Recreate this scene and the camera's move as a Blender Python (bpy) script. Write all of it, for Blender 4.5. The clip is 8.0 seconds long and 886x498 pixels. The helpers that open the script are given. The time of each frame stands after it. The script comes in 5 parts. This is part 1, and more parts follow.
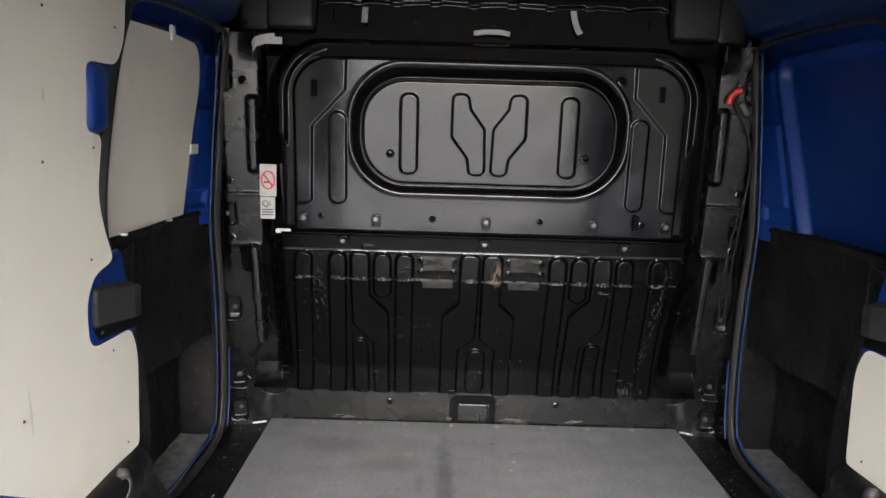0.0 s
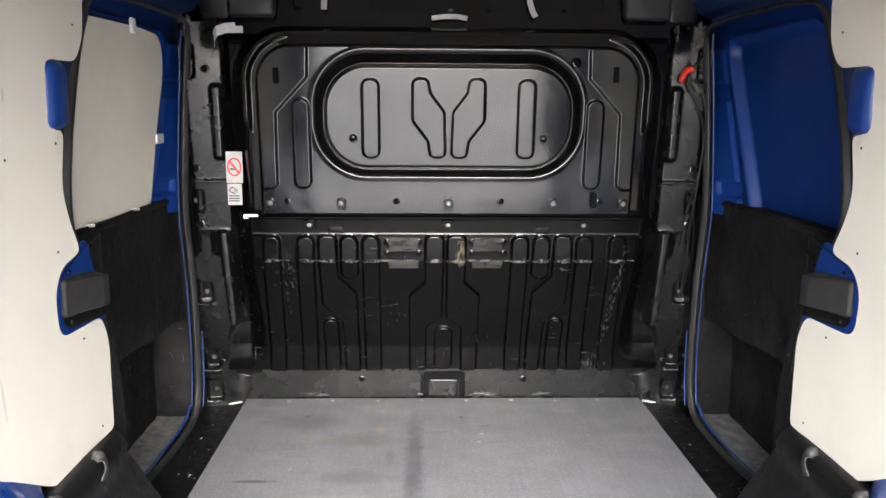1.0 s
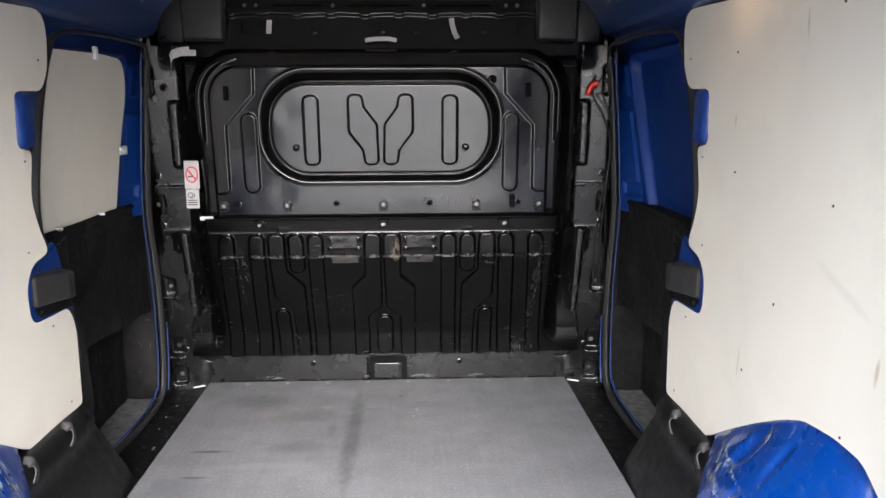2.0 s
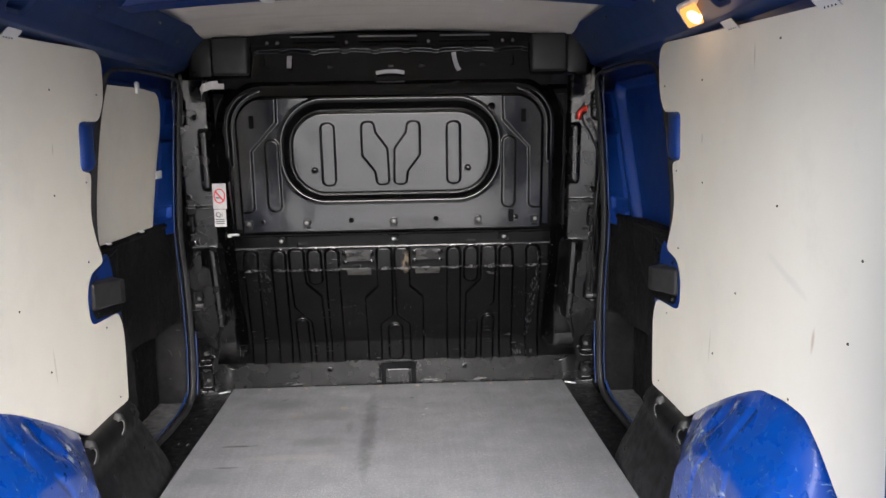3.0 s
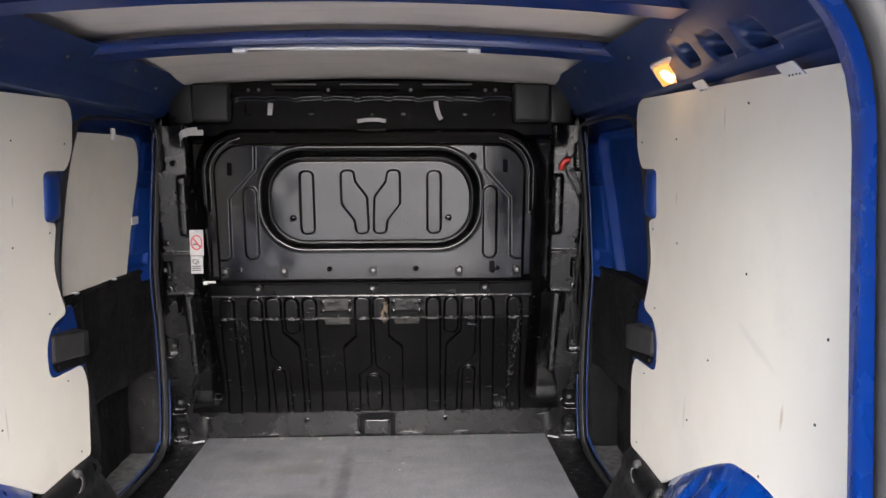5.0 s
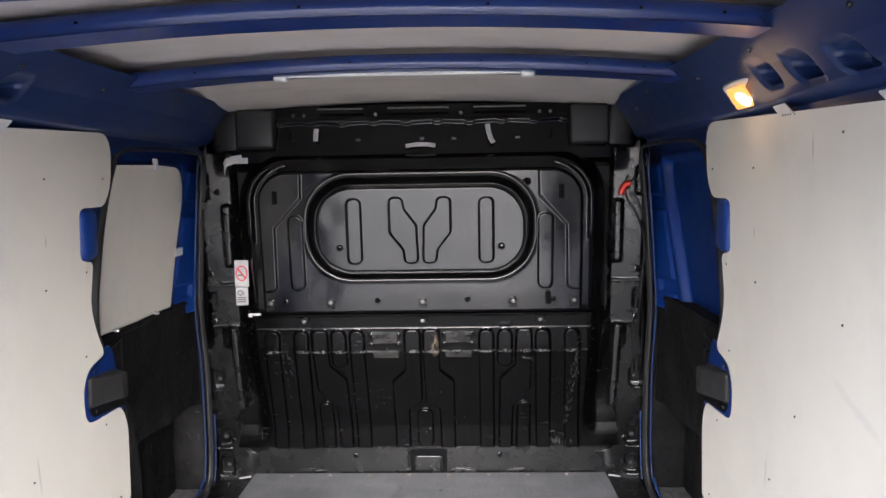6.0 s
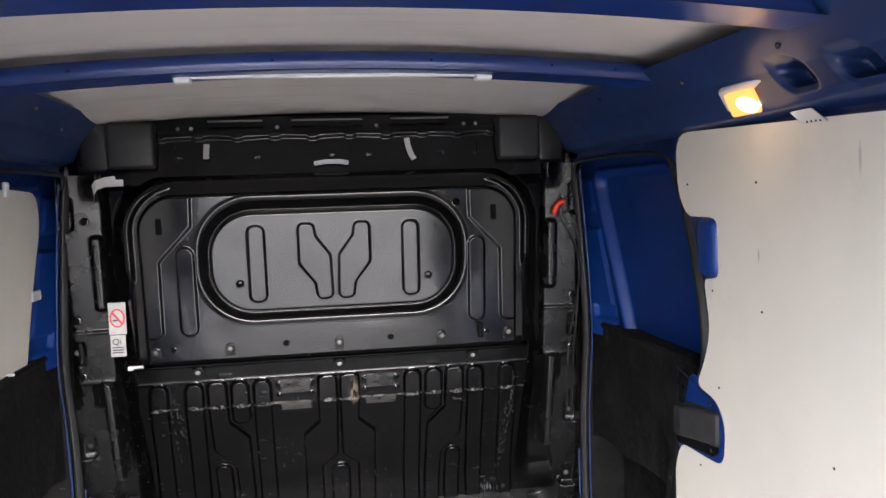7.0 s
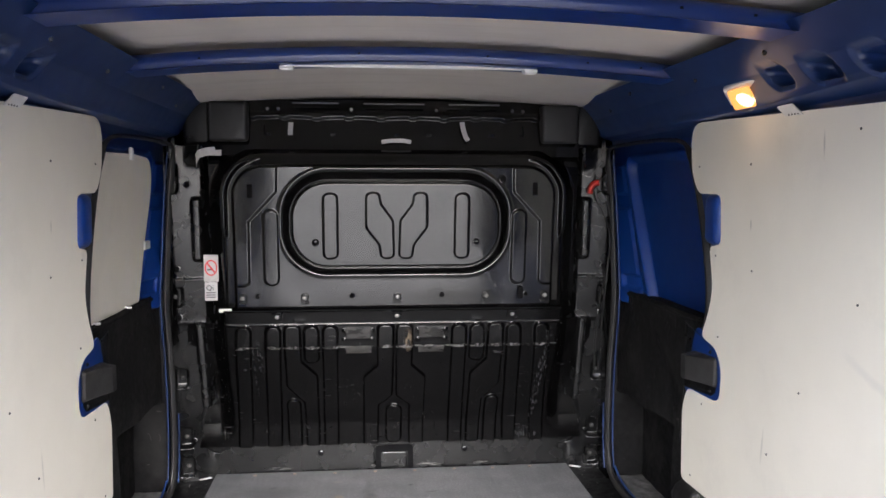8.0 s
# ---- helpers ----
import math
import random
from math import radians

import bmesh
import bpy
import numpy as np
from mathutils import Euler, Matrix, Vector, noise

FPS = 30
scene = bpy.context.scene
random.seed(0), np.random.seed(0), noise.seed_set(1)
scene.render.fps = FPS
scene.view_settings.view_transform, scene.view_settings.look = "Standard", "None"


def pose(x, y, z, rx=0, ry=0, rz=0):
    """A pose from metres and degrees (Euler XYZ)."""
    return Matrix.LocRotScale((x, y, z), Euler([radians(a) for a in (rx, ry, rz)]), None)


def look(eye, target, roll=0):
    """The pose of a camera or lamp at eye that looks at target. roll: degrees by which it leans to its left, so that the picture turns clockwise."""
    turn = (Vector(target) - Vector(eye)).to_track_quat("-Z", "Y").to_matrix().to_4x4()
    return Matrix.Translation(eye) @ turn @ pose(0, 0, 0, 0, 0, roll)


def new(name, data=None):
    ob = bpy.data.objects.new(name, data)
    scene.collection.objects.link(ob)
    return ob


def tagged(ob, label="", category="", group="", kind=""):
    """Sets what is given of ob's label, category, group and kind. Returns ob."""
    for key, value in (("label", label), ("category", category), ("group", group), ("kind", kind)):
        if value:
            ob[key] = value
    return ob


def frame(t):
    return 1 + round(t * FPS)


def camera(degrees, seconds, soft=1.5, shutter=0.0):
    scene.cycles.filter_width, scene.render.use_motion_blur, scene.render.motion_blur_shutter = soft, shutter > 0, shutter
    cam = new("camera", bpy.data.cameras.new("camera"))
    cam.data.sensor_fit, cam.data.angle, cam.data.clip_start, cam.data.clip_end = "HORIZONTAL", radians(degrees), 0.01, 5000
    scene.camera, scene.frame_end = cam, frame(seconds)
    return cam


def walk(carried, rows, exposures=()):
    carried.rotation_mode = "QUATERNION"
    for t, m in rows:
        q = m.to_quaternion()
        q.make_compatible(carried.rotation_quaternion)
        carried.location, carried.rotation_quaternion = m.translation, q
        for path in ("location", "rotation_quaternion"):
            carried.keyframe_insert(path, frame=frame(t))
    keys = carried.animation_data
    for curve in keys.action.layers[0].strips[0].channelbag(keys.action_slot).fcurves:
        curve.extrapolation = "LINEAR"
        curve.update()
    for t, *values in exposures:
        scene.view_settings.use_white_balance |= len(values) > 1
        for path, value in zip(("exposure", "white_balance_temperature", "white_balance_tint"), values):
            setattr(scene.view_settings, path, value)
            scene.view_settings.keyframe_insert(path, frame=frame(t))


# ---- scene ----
cam = camera(58.4, 8.0)
PATH = [
    (0, (-0.131, 0.015, 0.903), (-0.119, 1.993, 0.61), 1.7),
    (0.5, (-0.114, 0.112, 0.852), (-0.08, 2.083, 0.514), 2.3),
    (1, (-0.082, -0.044, 0.926), (-0.025, 1.924, 0.574), 0.4),
    (1.5, (0.056, -0.261, 0.972), (0.12, 1.704, 0.608), -0.0),
    (1.7, (0.087, -0.28, 0.975), (0.158, 1.683, 0.599), 0.0),
    (2.8, (0.08, -0.526, 0.981), (0.16, 1.45, 0.683), -0.9),
    (3, (0.056, -0.57, 0.967), (0.135, 1.407, 0.672), -1.0),
    (3.2, (0.019, -0.604, 0.939), (0.131, 1.359, 0.576), -0.9),
    (3.5, (0.032, -0.621, 0.872), (0.145, 1.292, 0.301), -1.0),
    (4, (0.016, -0.61, 0.836), (0.144, 1.245, 0.099), -0.5),
    (4.5, (0.029, -0.576, 0.894), (0.166, 1.319, 0.27), -0.4),
    (4.8, (0.11, -0.543, 0.958), (0.221, 1.415, 0.565), -0.7),
    (5, (0.136, -0.523, 1.011), (0.21, 1.465, 0.805), -0.2),
    (5.2, (0.211, -0.482, 1.042), (0.188, 1.513, 0.908), 0.7),
    (6.3, (0.058, -0.285, 1.06), (0.002, 1.705, 0.876), -1.8),
    (6.5, (-0.008, -0.178, 1.064), (-0.03, 1.814, 0.887), -3.5),
    (7, (-0.05, -0.077, 1.067), (0.26, 1.893, 0.93), -1.9),
    (7.5, (-0.099, -0.261, 1.036), (0.138, 1.72, 0.904), -0.8),
    (8, (-0.112, -0.416, 1.021), (0.087, 1.568, 0.864), 0.1),
]

EXPOSURES = [(0.0, 2.4, 6250, 10), (0.5, 2.9, 6200, 10), (1.0, 3.1, 6200, 11), (1.5, 2.95, 6100, 12), (3.0, 2.6, 6150, 12), (3.5, 2.4, 6300, 10), (4.0, 2.05, 6500, 10), (4.5, 2.0, 6500, 10), (5.0, 2.65, 6200, 14), (6.5, 2.7, 6050, 14), (7.0, 2.85, 6100, 14), (7.5, 2.75, 6100, 14), (8.0, 2.55, 6100, 13)]
walk(cam, [(t, look(eye, target, roll)) for t, eye, target, roll in PATH], EXPOSURES)

# ---- daylight: bright overcast sky behind the open rear ----
world = bpy.data.worlds.new("overcast_sky")
scene.world = world
world.use_nodes = True
wn, wl = world.node_tree.nodes, world.node_tree.links
sky = wn.new("ShaderNodeTexSky")
sky.sky_type, sky.sun_disc = "NISHITA", False
sky.sun_elevation, sky.sun_rotation = radians(29), radians(176)
sky.dust_density, sky.ozone_density = 3.0, 1.0
soft_sky = wn.new("ShaderNodeHueSaturation")
soft_sky.inputs["Saturation"].default_value = 0.45
wl.new(sky.outputs[0], soft_sky.inputs["Color"])
wl.new(soft_sky.outputs[0], wn["Background"].inputs["Color"])
wn["Background"].inputs["Strength"].default_value = 0.15
sun_data = bpy.data.lights.new("sun", "SUN")
sun_data.energy, sun_data.angle, sun_data.color = 1.75, radians(50), (1.0, 0.97, 0.93)
sun = new("sun", sun_data)
sun.matrix_world = look((-0.2, -7.5, 4.2), (0, 0, 0))


# ---- materials ----
def mat(name, base, rough=0.5, metal=0.0, vary=0.12, scale=6.0, grain=0.0, grain_scale=300.0, coat=0.0, spec=0.5, dirt=None, dirt_amount=0.5, dirt_scale=9.0, rough_vary=0.12):
    """Principled surface with a broad and a fine variation, optional dirt colour and fine relief."""
    m = bpy.data.materials.new(name)
    m.use_nodes = True
    n, l = m.node_tree.nodes, m.node_tree.links
    p = n["Principled BSDF"]
    p.inputs["Roughness"].default_value = rough
    p.inputs["Metallic"].default_value = metal
    p.inputs["Coat Weight"].default_value = coat
    p.inputs["Coat Roughness"].default_value = 0.12
    p.inputs["Specular IOR Level"].default_value = spec
    tc = n.new("ShaderNodeTexCoord")
    big = n.new("ShaderNodeTexNoise")
    big.inputs["Scale"].default_value, big.inputs["Detail"].default_value = scale, 6
    l.new(tc.outputs["Object"], big.inputs["Vector"])
    ramp = n.new("ShaderNodeMapRange")
    ramp.inputs["From Min"].default_value, ramp.inputs["From Max"].default_value = 0.3, 0.7
    ramp.inputs["To Min"].default_value, ramp.inputs["To Max"].default_value = 1 - vary, 1 + vary
    l.new(big.outputs["Fac"], ramp.inputs["Value"])
    mul = n.new("ShaderNodeVectorMath")
    mul.operation = "SCALE"
    mul.inputs[0].default_value = base
    l.new(ramp.outputs[0], mul.inputs["Scale"])
    colour = mul.outputs[0]
    if dirt:
        dn = n.new("ShaderNodeTexNoise")
        dn.inputs["Scale"].default_value, dn.inputs["Detail"].default_value, dn.inputs["Roughness"].default_value = dirt_scale, 9, 0.7
        l.new(tc.outputs["Object"], dn.inputs["Vector"])
        dr = n.new("ShaderNodeMapRange")
        dr.inputs["From Min"].default_value, dr.inputs["From Max"].default_value = 0.52, 0.75
        dr.inputs["To Max"].default_value = dirt_amount
        l.new(dn.outputs["Fac"], dr.inputs["Value"])
        mix = n.new("ShaderNodeMix")
        mix.data_type = "RGBA"
        l.new(dr.outputs[0], mix.inputs["Factor"])
        l.new(colour, mix.inputs["A"])
        mix.inputs["B"].default_value = (*dirt, 1)
        colour = mix.outputs["Result"]
    l.new(colour, p.inputs["Base Color"])
    rr = n.new("ShaderNodeMapRange")
    rr.inputs["From Min"].default_value, rr.inputs["From Max"].default_value = 0.3, 0.7
    rr.inputs["To Min"].default_value, rr.inputs["To Max"].default_value = max(0.03, rough - rough_vary), min(1, rough + rough_vary)
    rn = n.new("ShaderNodeTexNoise")
    rn.inputs["Scale"].default_value, rn.inputs["Detail"].default_value = scale * 3.7, 5
    l.new(tc.outputs["Object"], rn.inputs["Vector"])
    l.new(rn.outputs["Fac"], rr.inputs["Value"])
    l.new(rr.outputs[0], p.inputs["Roughness"])
    if grain:
        gn = n.new("ShaderNodeTexNoise")
        gn.inputs["Scale"].default_value, gn.inputs["Detail"].default_value = grain_scale, 3
        l.new(tc.outputs["Object"], gn.inputs["Vector"])
        bp = n.new("ShaderNodeBump")
        bp.inputs["Strength"].default_value, bp.inputs["Distance"].default_value = grain, 0.001
        l.new(gn.outputs["Fac"], bp.inputs["Height"])
        l.new(bp.outputs["Normal"], p.inputs["Normal"])
    return m


def tail(m):
    """The node tree, links, shader and the socket that now feeds its colour."""
    n, l = m.node_tree.nodes, m.node_tree.links
    p = n["Principled BSDF"]
    return n, l, p, p.inputs["Base Color"].links[0].from_socket


def math_node(n, l, op, a, b=None, clamp=False):
    q = n.new("ShaderNodeMath")
    q.operation, q.use_clamp = op, clamp
    for i, v in enumerate((a, b)):
        if v is None:
            continue
        if isinstance(v, (int, float)):
            q.inputs[i].default_value = v
        else:
            l.new(v, q.inputs[i])
    return q.outputs[0]


def over(m, mask, colour, rough=None):
    """Lay a colour over the material where the mask socket is 1."""
    n, l, p, old = tail(m)
    mix = n.new("ShaderNodeMix")
    mix.data_type = "RGBA"
    l.new(mask, mix.inputs["Factor"])
    l.new(old, mix.inputs["A"])
    mix.inputs["B"].default_value = (*colour, 1)
    l.new(mix.outputs["Result"], p.inputs["Base Color"])
    if rough is not None:
        was = p.inputs["Roughness"].links[0].from_socket
        mr = n.new("ShaderNodeMix")
        l.new(mask, mr.inputs["Factor"])
        l.new(was, mr.inputs["A"])
        mr.inputs["B"].default_value = rough
        l.new(mr.outputs["Result"], p.inputs["Roughness"])


def noise_mask(m, scale, lo, hi, stretch=(1, 1, 1), turn=(0, 0, 0), detail=4, seed=0.0):
    n, l = m.node_tree.nodes, m.node_tree.links
    tc = n.new("ShaderNodeTexCoord")
    mp = n.new("ShaderNodeMapping")
    mp.inputs["Scale"].default_value = stretch
    mp.inputs["Rotation"].default_value = [radians(a) for a in turn]
    mp.inputs["Location"].default_value = (seed, seed * 1.7, seed * 0.6)
    l.new(tc.outputs["Object"], mp.inputs["Vector"])
    t = n.new("ShaderNodeTexNoise")
    t.inputs["Scale"].default_value, t.inputs["Detail"].default_value = scale, detail
    l.new(mp.outputs[0], t.inputs["Vector"])
    r = n.new("ShaderNodeMapRange")
    r.inputs["From Min"].default_value, r.inputs["From Max"].default_value = lo, hi
    l.new(t.outputs["Fac"], r.inputs["Value"])
    return r.outputs[0]


def blot(m, centre, size, turn=0.0, soft=0.5, wobble=0.35, wobble_scale=40.0, axes=(0, 1), square=False):
    """A mask for one stain: an ellipse or a rectangle in two of the object's axes, with a ragged edge."""
    n, l = m.node_tree.nodes, m.node_tree.links
    tc = n.new("ShaderNodeTexCoord")
    sp = n.new("ShaderNodeSeparateXYZ")
    l.new(tc.outputs["Object"], sp.inputs[0])
    u = math_node(n, l, "SUBTRACT", sp.outputs[axes[0]], centre[0])
    v = math_node(n, l, "SUBTRACT", sp.outputs[axes[1]], centre[1])
    c, s = math.cos(radians(turn)), math.sin(radians(turn))
    a = math_node(n, l, "ADD", math_node(n, l, "MULTIPLY", u, c / size[0]), math_node(n, l, "MULTIPLY", v, s / size[0]))
    b = math_node(n, l, "ADD", math_node(n, l, "MULTIPLY", u, -s / size[1]), math_node(n, l, "MULTIPLY", v, c / size[1]))
    if square:
        d = math_node(n, l, "MAXIMUM", math_node(n, l, "ABSOLUTE", a), math_node(n, l, "ABSOLUTE", b))
    else:
        d = math_node(n, l, "SQRT", math_node(n, l, "ADD", math_node(n, l, "MULTIPLY", a, a), math_node(n, l, "MULTIPLY", b, b)))
    t = n.new("ShaderNodeTexNoise")
    t.inputs["Scale"].default_value, t.inputs["Detail"].default_value = wobble_scale, 5
    l.new(tc.outputs["Object"], t.inputs["Vector"])
    d = math_node(n, l, "ADD", d, math_node(n, l, "MULTIPLY", math_node(n, l, "SUBTRACT", t.outputs["Fac"], 0.5), wobble * 2))
    r = n.new("ShaderNodeMapRange")
    r.inputs["From Min"].default_value, r.inputs["From Max"].default_value = 1.0, 1.0 - soft
    l.new(d, r.inputs["Value"])
    return r.outputs[0]


def times(m, a, b):
    return math_node(m.node_tree.nodes, m.node_tree.links, "MULTIPLY", a, b, True)


BLACK = mat("black_painted_steel", (0.0040, 0.0040, 0.0042), 0.125, spec=0.45, rough_vary=0.03, vary=0.25, scale=5, grain=0.03, grain_scale=500, dirt=(0.012, 0.0115, 0.011), dirt_amount=0.06, dirt_scale=3)
PILLAR = mat("worn_satin_black_steel", (0.006, 0.006, 0.0062), 0.26, spec=0.42, rough_vary=0.05, vary=0.18, scale=5, grain=0.03, grain_scale=300, dirt=(0.022, 0.021, 0.02), dirt_amount=0.18, dirt_scale=5)
CUP = mat("grey_black_moulded_plastic", (0.021, 0.0205, 0.0205), 0.5, spec=0.35, vary=0.15, scale=10, grain=0.2, grain_scale=600)
BLACK_LOW = mat("scuffed_black_steel", (0.0016, 0.0015, 0.0016), 0.23, spec=0.29, rough_vary=0.04, vary=0.25, scale=5, grain=0.03, grain_scale=450, dirt=(0.012, 0.0115, 0.011), dirt_amount=0.2, dirt_scale=5)
PLASTIC = mat("black_grained_plastic", (0.006, 0.006, 0.0063), 0.38, spec=0.22, vary=0.2, scale=8, grain=0.2, grain_scale=700, dirt=(0.025, 0.024, 0.022), dirt_amount=0.15, dirt_scale=6)
CARPET = mat("dusty_black_felt", (0.0065, 0.0063, 0.0065), 0.85, spec=0.14, vary=0.3, scale=14, grain=0.8, grain_scale=420, dirt=(0.05, 0.048, 0.045), dirt_amount=0.38, dirt_scale=5)
MAT_GREY = mat("grey_step_carpet", (0.10, 0.097, 0.092), 0.95, vary=0.4, scale=40, grain=1.0, grain_scale=350, dirt=(0.16, 0.15, 0.14), dirt_amount=0.6, dirt_scale=20)
BLUE = mat("blue_gloss_paint", (0.004, 0.048, 0.30), 0.26, vary=0.06, scale=4, coat=0.6, grain=0.03, grain_scale=90)
BLUE_ARCH = mat("scratched_blue_paint", (0.001, 0.043, 0.27), 0.3, vary=0.08, scale=5, coat=1.0, grain=0.05, grain_scale=70)
BLUE_ARCH.node_tree.nodes["Principled BSDF"].inputs["Coat Roughness"].default_value = 0.04
# body blue with shade mixed in, for the dim doors, bows and pressings
BLUE_SHADED = mat("shaded_satin_blue_paint", (0.004, 0.029, 0.165), 0.34, vary=0.08, scale=5, coat=0.2, rough_vary=0.03)
BLUE_DULL = mat("dusty_blue_paint", (0.010, 0.029, 0.105), 0.34, vary=0.12, scale=6, coat=0.2, rough_vary=0.03)
PLY = mat("white_faced_plywood", (0.745, 0.703, 0.605), 0.48, vary=0.035, scale=3, grain=0.1, grain_scale=240, dirt=(0.5, 0.46, 0.4), dirt_amount=0.3, dirt_scale=3.5)
BOARD = mat("grey_film_faced_board", (0.168, 0.170, 0.178), 0.5, spec=0.28, vary=0.1, scale=3.0, grain=0.0, dirt=(0.33, 0.325, 0.315), dirt_amount=0.3, dirt_scale=4.0)
CEIL = mat("grey_roof_board", (0.63, 0.575, 0.515), 0.65, vary=0.06, scale=3, grain=0.1, grain_scale=200)
RUBBER = mat("black_rubber_seal", (0.014, 0.0137, 0.0137), 0.42, spec=0.3, vary=0.2, scale=20, grain=0.2, grain_scale=400, dirt=(0.05, 0.048, 0.045), dirt_amount=0.15, dirt_scale=15)
STEEL = mat("dull_zinc_steel", (0.13, 0.127, 0.12), 0.4, metal=0.75, vary=0.2, scale=60)
DARK_STEEL = mat("darkened_washer", (0.05, 0.049, 0.047), 0.45, metal=0.6, vary=0.25, scale=60)
WASHER = mat("grey_worn_washer", (0.085, 0.081, 0.076), 0.45, metal=0.3, vary=0.3, scale=90, dirt=(0.1, 0.06, 0.04), dirt_amount=0.6, dirt_scale=60)
WHITE = mat("white_plastic", (0.72, 0.71, 0.68), 0.45, vary=0.05, scale=20)
TAPE = mat("white_cloth_tape", (0.45, 0.44, 0.43), 0.6, vary=0.12, scale=70, grain=0.3, grain_scale=500)
RED = mat("red_plastic", (0.6, 0.03, 0.015), 0.4, vary=0.1, scale=50)
RED_INK = mat("red_print", (0.55, 0.04, 0.05), 0.5, vary=0.1, scale=80)
INK = mat("black_print", (0.03, 0.03, 0.035), 0.5, vary=0.1, scale=80)
RUST = mat("rusty_plate", (0.44, 0.39, 0.29), 0.6, vary=0.12, scale=20)
GREY_PLASTIC = mat("grey_plastic", (0.12, 0.117, 0.113), 0.5, vary=0.1, scale=30, grain=0.2)
TAN = mat("tan_worn_screw", (0.34, 0.27, 0.22), 0.8, vary=0.3, scale=80)
TAN_GRIT = mat("pale_grit", (0.16, 0.15, 0.14), 0.85, vary=0.5, scale=60)
HOOK = mat("dark_grey_strap", (0.03, 0.029, 0.028), 0.5, vary=0.15, scale=40, grain=0.2)
FLOOR_PAN = mat("black_painted_floor", (0.005, 0.005, 0.0053), 0.45, spec=0.09, vary=0.3, scale=12, grain=0.2, grain_scale=150, dirt=(0.03, 0.029, 0.027), dirt_amount=0.3, dirt_scale=18)
HOLE = mat("dark_opening", (0.004, 0.004, 0.0045), 0.9, spec=0.1, vary=0.2, scale=20)
PAVING = mat("wet_grey_paving", (0.21, 0.208, 0.203), 0.5, vary=0.25, scale=2, grain=0.6, grain_scale=60, dirt=(0.15, 0.148, 0.143), dirt_amount=0.6, dirt_scale=1.2)
ALU = mat("aluminium_strip", (0.6, 0.6, 0.6), 0.4, metal=0.9, vary=0.15, scale=40)


def glow(name, colour, strength):
    m = bpy.data.materials.new(name)
    m.use_nodes = True
    p = m.node_tree.nodes["Principled BSDF"]
    p.inputs["Base Color"].default_value = (0.12, 0.08, 0.04, 1)
    p.inputs["Emission Color"].default_value = (*colour, 1)
    p.inputs["Emission Strength"].default_value = strength
    return m


LAMP_LENS = glow("lit_lamp_lens", (1.0, 0.38, 0.08), 0.27)
LAMP_HOT = glow("lamp_hot_spot", (1.0, 0.62, 0.28), 0.8)

over(PLY, times(PLY, noise_mask(PLY, 2.2, 0.5, 0.75, stretch=(1, 1, 0.45), seed=5), 0.22), (0.47, 0.44, 0.39))
for c, size, turn, colour, amount in (((0.70, 0.605), (0.006, 0.03), 10, (0.35, 0.2, 0.1), 0.5), ((1.16, 0.47), (0.005, 0.05), 8, (0.3, 0.28, 0.25), 0.4), ((1.40, 0.92), (0.02, 0.10), 0, (0.4, 0.38, 0.35), 0.3), ((0.95, 1.10), (0.004, 0.03), 0, (0.25, 0.23, 0.2), 0.5), ((1.22, 0.94), (0.004, 0.015), 0, (0.2, 0.19, 0.17), 0.5), ((0.80, 0.70), (0.10, 0.012), 20, (0.5, 0.48, 0.44), 0.25)):
    over(PLY, times(PLY, blot(PLY, c, size, turn, soft=0.7, wobble=0.4, axes=(1, 2)), amount), colour)

over(CEIL, times(CEIL, times(CEIL, noise_mask(CEIL, 14, 0.5, 0.7, stretch=(0.12, 2.2, 1), seed=3), noise_mask(CEIL, 2.5, 0.4, 0.65, seed=8)), 0.45), (0.36, 0.31, 0.26))

# wear on the blue wheel arches: chips and scuffs
chips = times(BLUE_ARCH, noise_mask(BLUE_ARCH, 85, 0.70, 0.73, stretch=(1, 1, 0.5)), noise_mask(BLUE_ARCH, 5, 0.54, 0.64, seed=3))
over(BLUE_ARCH, chips, (0.33, 0.42, 0.52))
scuffs = times(BLUE_ARCH, noise_mask(BLUE_ARCH, 70, 0.665, 0.70, stretch=(1, 3.5, 0.4), turn=(35, 0, 0), seed=8), noise_mask(BLUE_ARCH, 4, 0.55, 0.68, seed=11))
over(BLUE_ARCH, scuffs, (0.33, 0.43, 0.60))
top_wear = times(BLUE_ARCH, noise_mask(BLUE_ARCH, 42, 0.55, 0.6, stretch=(1, 2.2, 1.2), seed=21), blot(BLUE_ARCH, (1.11, 0.275), (0.075, 0.05), -25, soft=0.7, axes=(1, 2)))
over(BLUE_ARCH, top_wear, (0.5, 0.53, 0.42), 0.6)
over(BLUE_ARCH, times(BLUE_ARCH, noise_mask(BLUE_ARCH, 50, 0.5, 0.6, seed=31), blot(BLUE_ARCH, (0.668, 0.252), (0.020, 0.018), 20, soft=0.7, wobble=0.5, axes=(0, 2))), (0.42, 0.47, 0.36))
over(BLUE_ARCH, times(BLUE_ARCH, noise_mask(BLUE_ARCH, 120, 0.5, 0.56, seed=37), blot(BLUE_ARCH, (0.690, 0.304), (0.030, 0.004), 0, soft=0.7, wobble=0.5, axes=(0, 2))), (0.42, 0.47, 0.36))
over(FLOOR_PAN, times(FLOOR_PAN, noise_mask(FLOOR_PAN, 75, 0.70, 0.73, seed=4), 0.7), (0.3, 0.29, 0.28), 0.7)


